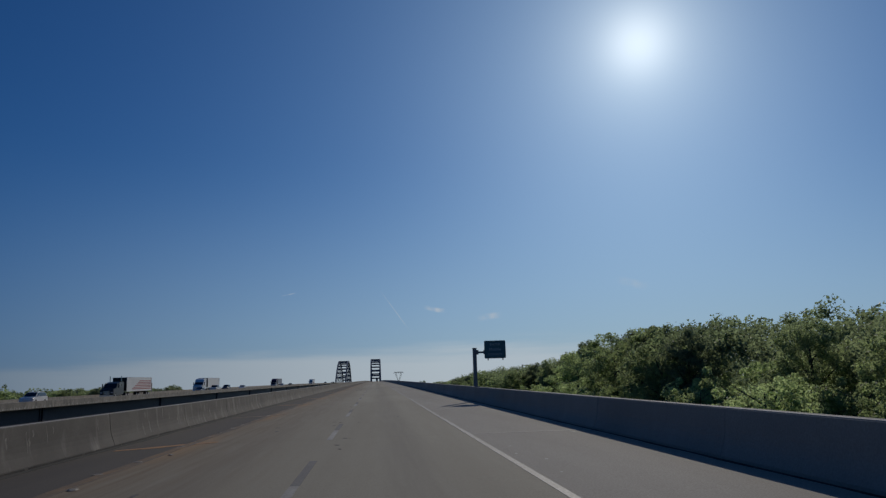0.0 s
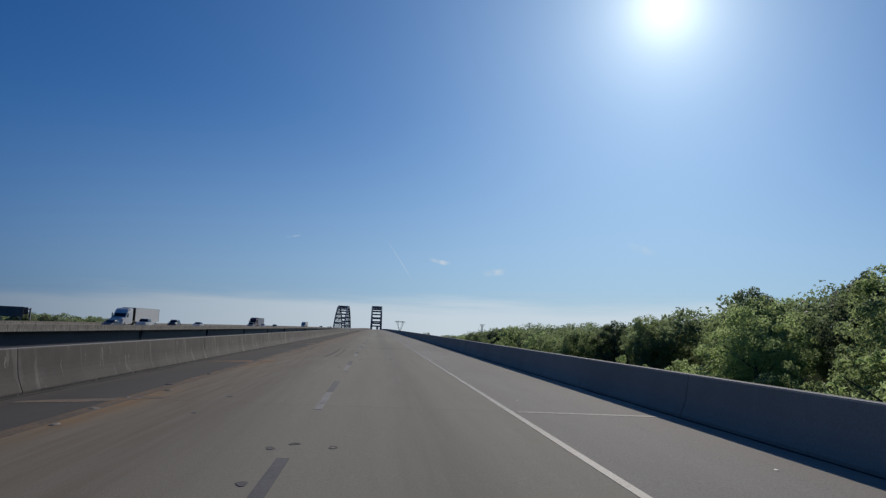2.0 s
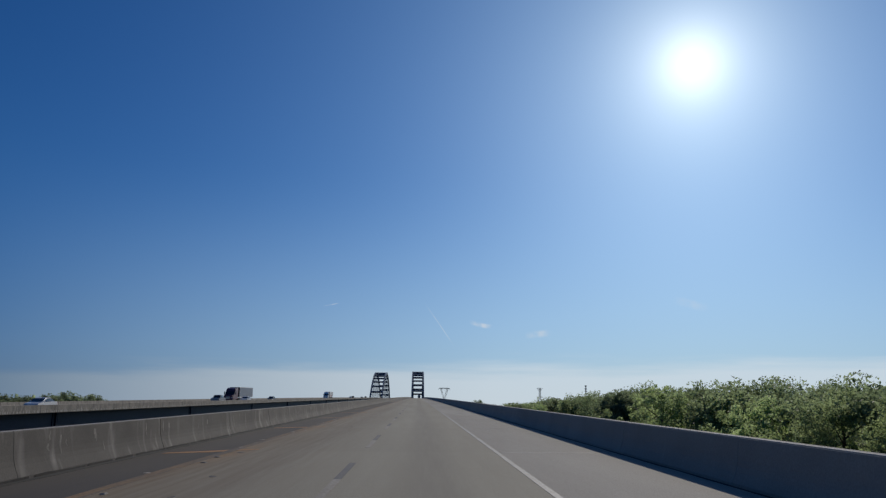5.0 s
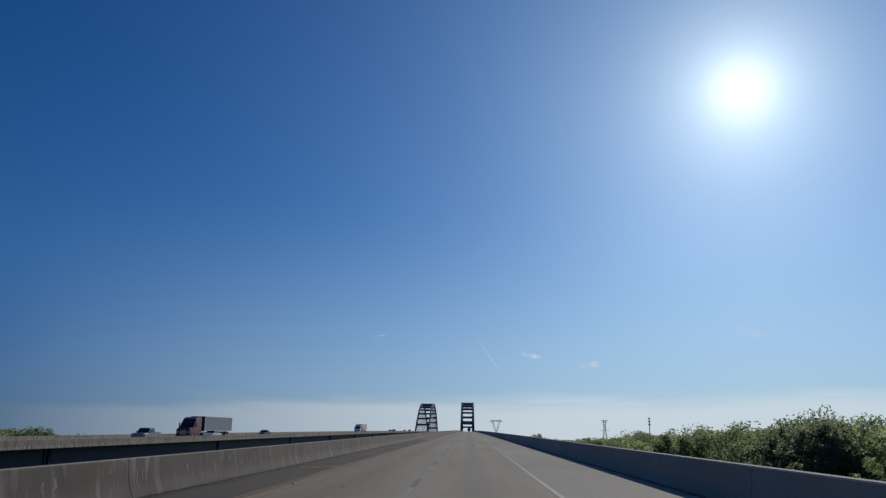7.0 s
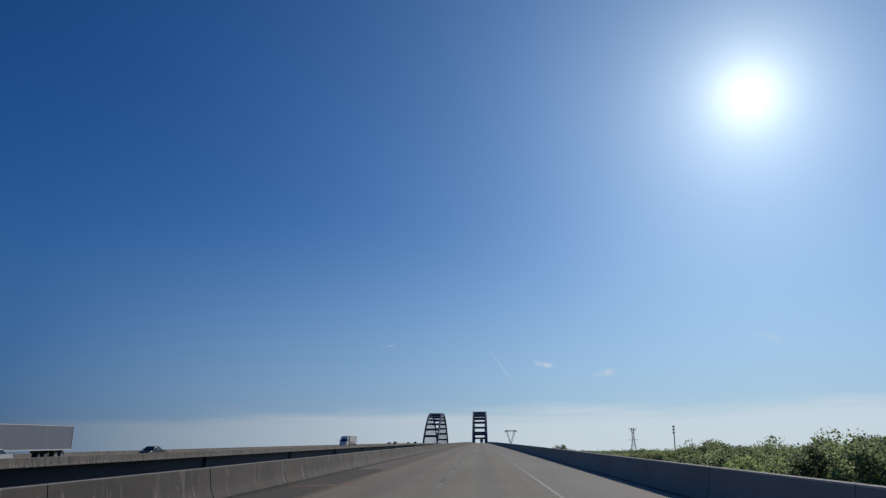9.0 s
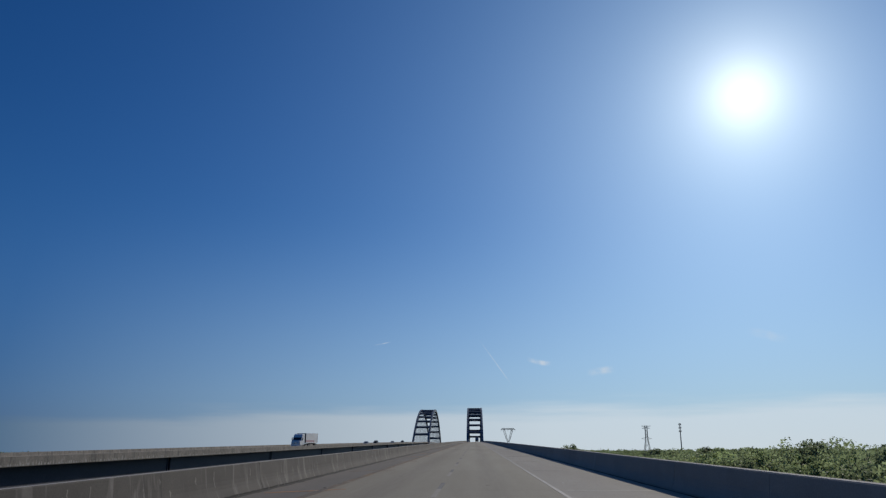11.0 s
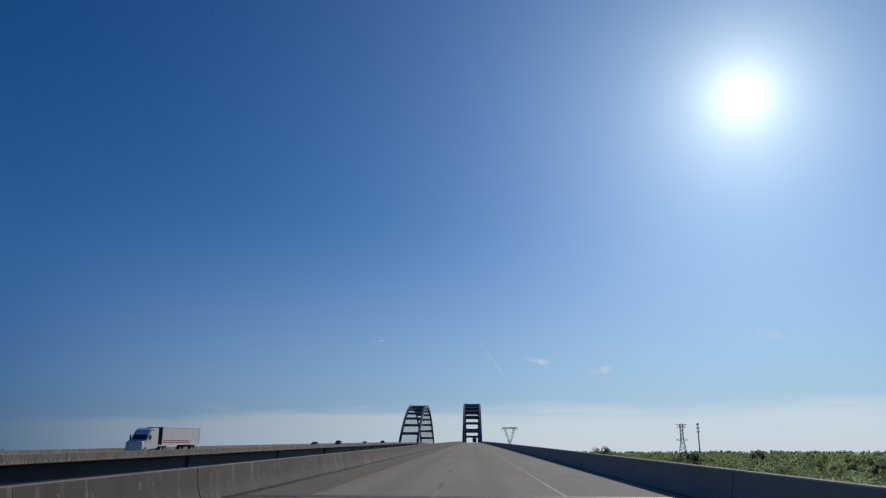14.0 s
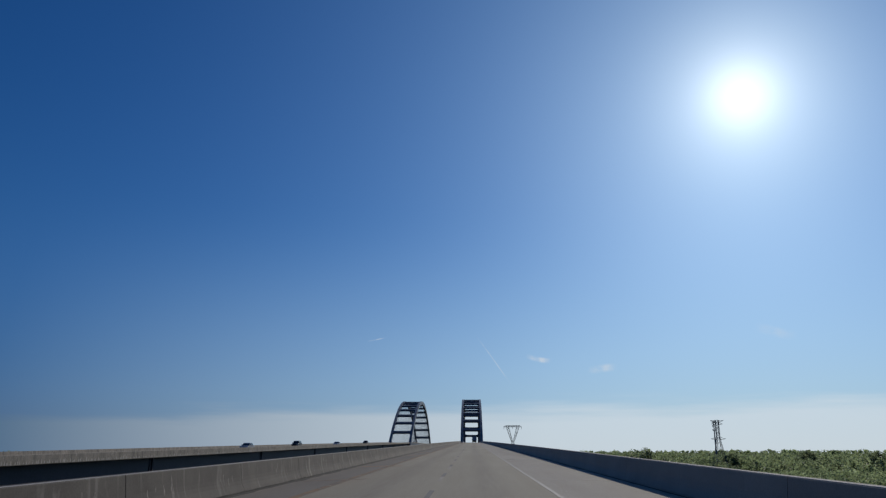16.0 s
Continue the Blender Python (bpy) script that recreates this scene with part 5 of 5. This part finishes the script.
# barrier panels
PANEL = JOINT_STEP / 2
LEFT_OUTLINE = [(LEFT_OUT, -0.05), (LEFT_OUT, 0.84), (LEFT_OUT + 0.02, 0.86), (LEFT_TOP - 0.02, 0.86), (LEFT_TOP, 0.84), (LEFT_TOP + 0.04, 0.46), (LEFT_TOP + 0.06, 0.35), (LEFT_TOP + 0.09, 0.25), (LEFT_BASE, 0.06), (LEFT_BASE, -0.05)]
RIGHT_OUTLINE = [(RIGHT_OUT, -0.05), (RIGHT_OUT, 0.85), (RIGHT_OUT - 0.02, 0.87), (RIGHT_TOP + 0.02, 0.87), (RIGHT_TOP, 0.85), (RIGHT_TOP - 0.04, 0.46), (RIGHT_TOP - 0.06, 0.35), (RIGHT_TOP - 0.09, 0.25), (RIGHT_BASE, 0.06), (RIGHT_BASE, -0.05)]
for side, outline in (("left", LEFT_OUTLINE), ("right", RIGHT_OUTLINE)):
    wall = thing("barrier_wall", "weathered concrete safety barrier with pale run-off streaks" if side == "left" else "shaded concrete safety barrier with a bright top edge", "barrier", kind="structure")
    y = JOINT_FIRST - JOINT_STEP * 4
    count = 0
    while y < Y_END - PANEL:
        count += 1
        gap = 0.05 if any(abs(y + PANEL - f_) < PANEL / 2 for f_ in FINGER) else 0.028 if count % 2 == 0 else 0.008
        bm = bmesh.new()
        drawn(bm, outline, [y + 0.004, y + PANEL / 2, y + PANEL - gap])
        part("barrier_panel", bm, M_barrier if side == "left" else M_barrier_plain, wall)
        y += PANEL
    # slim strip whose pale colour paints the sunlit line along the top
    s_, edge_x, edge_z = (-1, LEFT_TOP - 0.022, 0.86) if side == "left" else (1, RIGHT_TOP + 0.022, 0.87)
    bm = bmesh.new()
    drawn(bm, [(edge_x, edge_z - 0.01), (edge_x, edge_z + 0.004), (edge_x + s_ * 0.09, edge_z + 0.004), (edge_x + s_ * 0.09, edge_z - 0.01)], steps(Y_START, Y_END - 60, 12))
    part("top_edge", bm, M_lit_edge, wall, "top edge painted pale as if sunlit")
    if side == "left":
        left_wall = wall

def left_face(z):
    """x of the left barrier's face at height z."""
    return float(np.interp(z, [0.06, 0.25, 0.35, 0.46, 0.84], [LEFT_BASE, LEFT_TOP + 0.09, LEFT_TOP + 0.06, LEFT_TOP + 0.04, LEFT_TOP]))


# lime runs down the left barrier: thin, hooked towards the foot, in loose clusters
run_rng = np.random.default_rng(31)
rv, rf = [], []
y_run = -30.0
while y_run < 640.0:
    for _ in range(int(run_rng.integers(1, 5))):
        y0 = y_run + float(run_rng.normal(0, 0.5))
        top, length = float(run_rng.uniform(0.45, 0.83)), float(run_rng.uniform(0.12, 0.42))
        wide, hook = float(run_rng.uniform(0.010, 0.042)), float(run_rng.uniform(-0.02, 0.05))
        q, k = len(rv), 6
        for i in range(k + 1):
            f_ = i / k
            z = max(top - length * f_, 0.08)
            yc = y0 + hook * f_ ** 3 + 0.02 * math.sin(7 * f_ + y0)
            w_ = wide * (0.35 + 0.9 * math.sin(math.pi * (0.12 + 0.8 * f_)) * float(run_rng.uniform(0.6, 1.3)))
            for lift_ in (-0.002, 0.001):
                for s_ in (-1, 1):
                    rv.append((left_face(z) + lift_, yc + s_ * w_, road_z(yc) + z))
        for i in range(k):
            b_ = q + 4 * i
            rf += [(b_ + 2, b_ + 3, b_ + 7, b_ + 6), (b_, b_ + 2, b_ + 6, b_ + 4), (b_ + 1, b_ + 5, b_ + 7, b_ + 3)]
    y_run += float(run_rng.uniform(0.7, 4.2))
tagged(raw("lime_runs", rv, rf, M_run, left_wall), "pale lime runs on the barrier face", kind="stuff")


def ragged(name, x, s, w, material, label, y0, y1, z):
    """A strip of dirt against x, reaching out by an uneven width."""
    bm = bmesh.new()
    prev = None
    for i in range(int((y1 - y0) / 0.8) + 1):
        y = y0 + 0.8 * i
        ww = w * (0.55 + 0.9 * abs(noise.noise(Vector((y * 0.35, x, 0)))) + 0.5 * abs(noise.noise(Vector((y * 1.3, x, 5)))))
        row = [bm.verts.new((px, y, road_z(y) + pz)) for px, pz in ((x, -0.01), (x + s * ww, -0.01), (x + s * ww, z), (x, z))]
        if prev:
            for k in range(4):
                bm.faces.new((prev[k], prev[(k + 1) % 4], row[(k + 1) % 4], row[k]))
        prev = row
    return part(name, bm, material, deck, label)


ragged("gutter_grime", LEFT_BASE - 0.01, 1, 0.20, M_gutter_dark, "dark dirt lying in the gutter", -40.0, 760.0, 0.007)
ragged("edge_dirt", -3.78, 1, 0.24, M_edge_dirt, "brown dirt lying over the lane edge line", -40.0, 760.0, 0.0072)
ragged("gutter_grime", RIGHT_BASE + 0.01, -1, 0.10, M_gutter_dark, "dark dirt lying in the gutter", -40.0, 760.0, 0.007)

# a dark strip on the left barrier's foot, uneven in height, broken by bare chips
foot_rng = np.random.default_rng(58)
fv, ff = [], []
y_foot = -30.0
while y_foot < 700.0:
    span = float(foot_rng.uniform(0.5, 3.4))
    k = max(2, int(span / 0.25))
    q = len(fv)
    for i in range(k + 1):
        y = y_foot + span * i / k
        h_ = 0.035 + 0.045 * abs(noise.noise(Vector((y * 0.9, 3.0, 0)))) + 0.03 * abs(noise.noise(Vector((y * 4.0, 7.0, 0))))
        for px, pz in ((LEFT_BASE - 0.01, -0.01), (LEFT_BASE + 0.012, -0.01), (LEFT_BASE + 0.008, min(h_, 0.058)), (LEFT_BASE - 0.01, h_)):
            fv.append((px, y, road_z(y) + pz))
    for i in range(k):
        b_ = q + 4 * i
        ff += [(b_ + 1, b_ + 5, b_ + 6, b_ + 2), (b_ + 2, b_ + 6, b_ + 7, b_ + 3)]
    y_foot += span + float(foot_rng.uniform(0.02, 0.22))
tagged(raw("damp_foot", fv, ff, M_gutter_dark, left_wall), "dark strip along the foot of the barrier", kind="stuff")

# toothed expansion joints
for f_ in FINGER:
    j = f_
    fj = thing("finger_joint", "toothed steel expansion joint across the carriageway", "expansion joint", "expansion joints", kind="structure")
    z = road_z(j)
    fj.location = (0, j, z)
    n_t = 46
    x0, x1 = LEFT_BASE + 0.05, RIGHT_BASE - 0.05
    pitch_ = (x1 - x0) / n_t
    for s in (-1, 1):
        bm = bmesh.new()
        edge = []
        for i in range(n_t):
            xa = x0 + i * pitch_
            out_ = 0.07 if (i % 2 == 0) == (s > 0) else -0.05
            edge += [(xa + 0.008, out_), (xa + pitch_ - 0.008, out_)]
        top_in = [bm.verts.new((x, -s * 0.0 + s * (0.02 - o), 0.006)) for x, o in edge]
        top_out = [bm.verts.new((x, s * 0.34, 0.006)) for x, o in edge]
        low_in = [bm.verts.new((x, s * (0.02 - o), -0.045)) for x, o in edge]
        for i in range(len(edge) - 1):
            bm.faces.new((top_in[i], top_in[i + 1], top_out[i + 1], top_out[i]))
            bm.faces.new((top_in[i], low_in[i], low_in[i + 1], top_in[i + 1]))
        part("tooth_plate", bm, M_plate, fj)

# skid marks, tar spots
def smear(name, x0, y0, x1, y1, w, material, bow=0.0):
    bm = bmesh.new()
    k = 10
    pairs = []
    for i in range(k + 1):
        f_ = i / k
        x = x0 + (x1 - x0) * f_ + bow * math.sin(math.pi * f_)
        y = y0 + (y1 - y0) * f_
        ww = w * (0.35 + 0.65 * math.sin(math.pi * min(1, 0.12 + f_ * 0.8)))
        z = road_z(y)
        pairs.append([bm.verts.new((x - ww, y, z + 0.001)), bm.verts.new((x + ww, y, z + 0.001)), bm.verts.new((x + ww, y, z + 0.005)), bm.verts.new((x - ww, y, z + 0.005))])
    for a, b_ in zip(pairs, pairs[1:]):
        for i in range(4):
            bm.faces.new((a[i], a[(i + 1) % 4], b_[(i + 1) % 4], b_[i]))
    bm.faces.new(pairs[0])
    bm.faces.new(pairs[-1][::-1])
    return part(name, bm, material, marks)


marks = thing("road_wear", "dark skid marks and tar spots on the concrete", "road wear", kind="structure")
# tyre tracks: several thin ribs side by side
for xa, y0, xb, y1, w, bow in ((-1.40, 103.5, -1.31, 119.5, 0.062, 0.10), (-0.93, 104, -0.94, 119, 0.045, 0.06), (-3.08, 105, -3.10, 123, 0.035, 0.05),
                              (-3.38, 106, -3.34, 122, 0.025, 0.03), (1.9, 300, 1.95, 316, 0.05, 0.04)):
    ribs = 4 if w > 0.06 else 2
    for k in range(ribs):
        dx = w * (2 * k / (ribs - 1) - 1)
        smear("skid_rib", xa + dx, y0 + 0.7 * (k % 2), xb + dx, y1 - 0.9 * ((k + 1) % 3), 0.62 * w / (ribs - 1) if ribs > 2 else 0.5 * w, M_skid, bow)


def tar_spot(x, y, a, b_):
    """An uneven flat ring of joint tar."""
    bm = bmesh.new()
    k = 12
    loops = []
    for r, z in ((1.0, 0.001), (0.95, 0.006), (0.5, 0.005)):
        ring = []
        for i in range(k):
            an = 2 * math.pi * i / k
            wob = 1 + 0.22 * math.sin(2 * an + x * 9) + 0.14 * math.sin(3 * an + y)
            yy = y + b_ * r * wob * math.sin(an)
            ring.append(bm.verts.new((x + a * r * wob * math.cos(an), yy, road_z(yy) + z)))
        loops.append(ring)
    for r0, r1 in zip(loops, loops[1:]):
        for i in range(k):
            bm.faces.new((r0[i], r0[(i + 1) % k], r1[(i + 1) % k], r1[i]))
    if (int(y * 10) % 3) == 0:
        bm.faces.new(loops[-1])
    return part("tar_spot", bm, M_tar, marks)


spots_seen = [(-0.24, 76.8), (0.02, 77.2), (0.53, 77.0), (-0.01, 75.5), (-0.22, 74.7), (-0.23, 59.9), (-0.3, 28.6), (-0.21, 26.5), (-0.06, 28.2), (0.54, 110.2), (-0.28, 109.8), (-0.04, 152.1)]
for x, y in spots_seen:
    tar_spot(x, y, 0.07, 0.10)
for i in range(110):
    y = 5 + 540 * rng.uniform() ** 0.9
    tar_spot(float(rng.choice([-0.25, 0.4, -2.2, -1.9, 1.7])) + float(rng.normal(0, 0.25)), float(y), float(rng.uniform(0.03, 0.08)), float(rng.uniform(0.05, 0.14)))

# debris washed against the left lane edge
def scatter(name, label, items, material):
    verts, faces = [], []
    for x, y, a, b_, h in items:
        z = road_z(y) + 0.004
        k = len(verts)
        turn = rng.uniform(0, 3.14)
        for lift_, s in ((0.0, 1.0), (h, 0.6)):
            for q in range(6):
                an = q * math.pi / 3 + turn
                verts.append((x + s * a * math.cos(an), y + s * b_ * math.sin(an), z + lift_ * rng.uniform(0.7, 1.2)))
        for q in range(6):
            faces.append((k + q, k + (q + 1) % 6, k + 6 + (q + 1) % 6, k + 6 + q))
        faces.append(tuple(k + 6 + q for q in range(6)))
    return tagged(raw(name, verts, faces, material), label, "debris", kind="stuff")


left_bits, right_bits = [], []
for i in range(330):
    y = 2 + i * 1.78 + rng.uniform(-0.35, 0.35)
    if rng.uniform() < 0.15:
        continue
    x = -3.72 + rng.normal(0, 0.06) + (0.33 if rng.uniform() < 0.3 else 0.0)
    left_bits.append((x, y, rng.uniform(0.06, 0.13), rng.uniform(0.07, 0.16), rng.uniform(0.008, 0.02)))
for i in range(200):
    y = 2 + 560 * rng.uniform()
    x = 4.0 + abs(rng.normal(0, 0.35)) if rng.uniform() < 0.7 else rng.uniform(4.0, 7.1)
    right_bits.append((x, y, rng.uniform(0.02, 0.05), rng.uniform(0.03, 0.07), rng.uniform(0.003, 0.007)))
for x, y in ((3.91, 111.4), (3.95, 109.8), (3.94, 105.9), (3.87, 99.65), (3.93, 96.9), (3.93, 96.05), (3.9, 112.2), (3.85, 111.5), (4.36, 111.7), (4.77, 111.2), (5.3, 110.7), (5.71, 110.15)):
    right_bits.append((x, y, 0.055, 0.07, 0.008))
scatter("road_debris", "small stones and scraps lying along the left lane edge", left_bits, M_debris)
scatter("road_grit", "pale grit and small stones on the right shoulder", right_bits, M_grit)
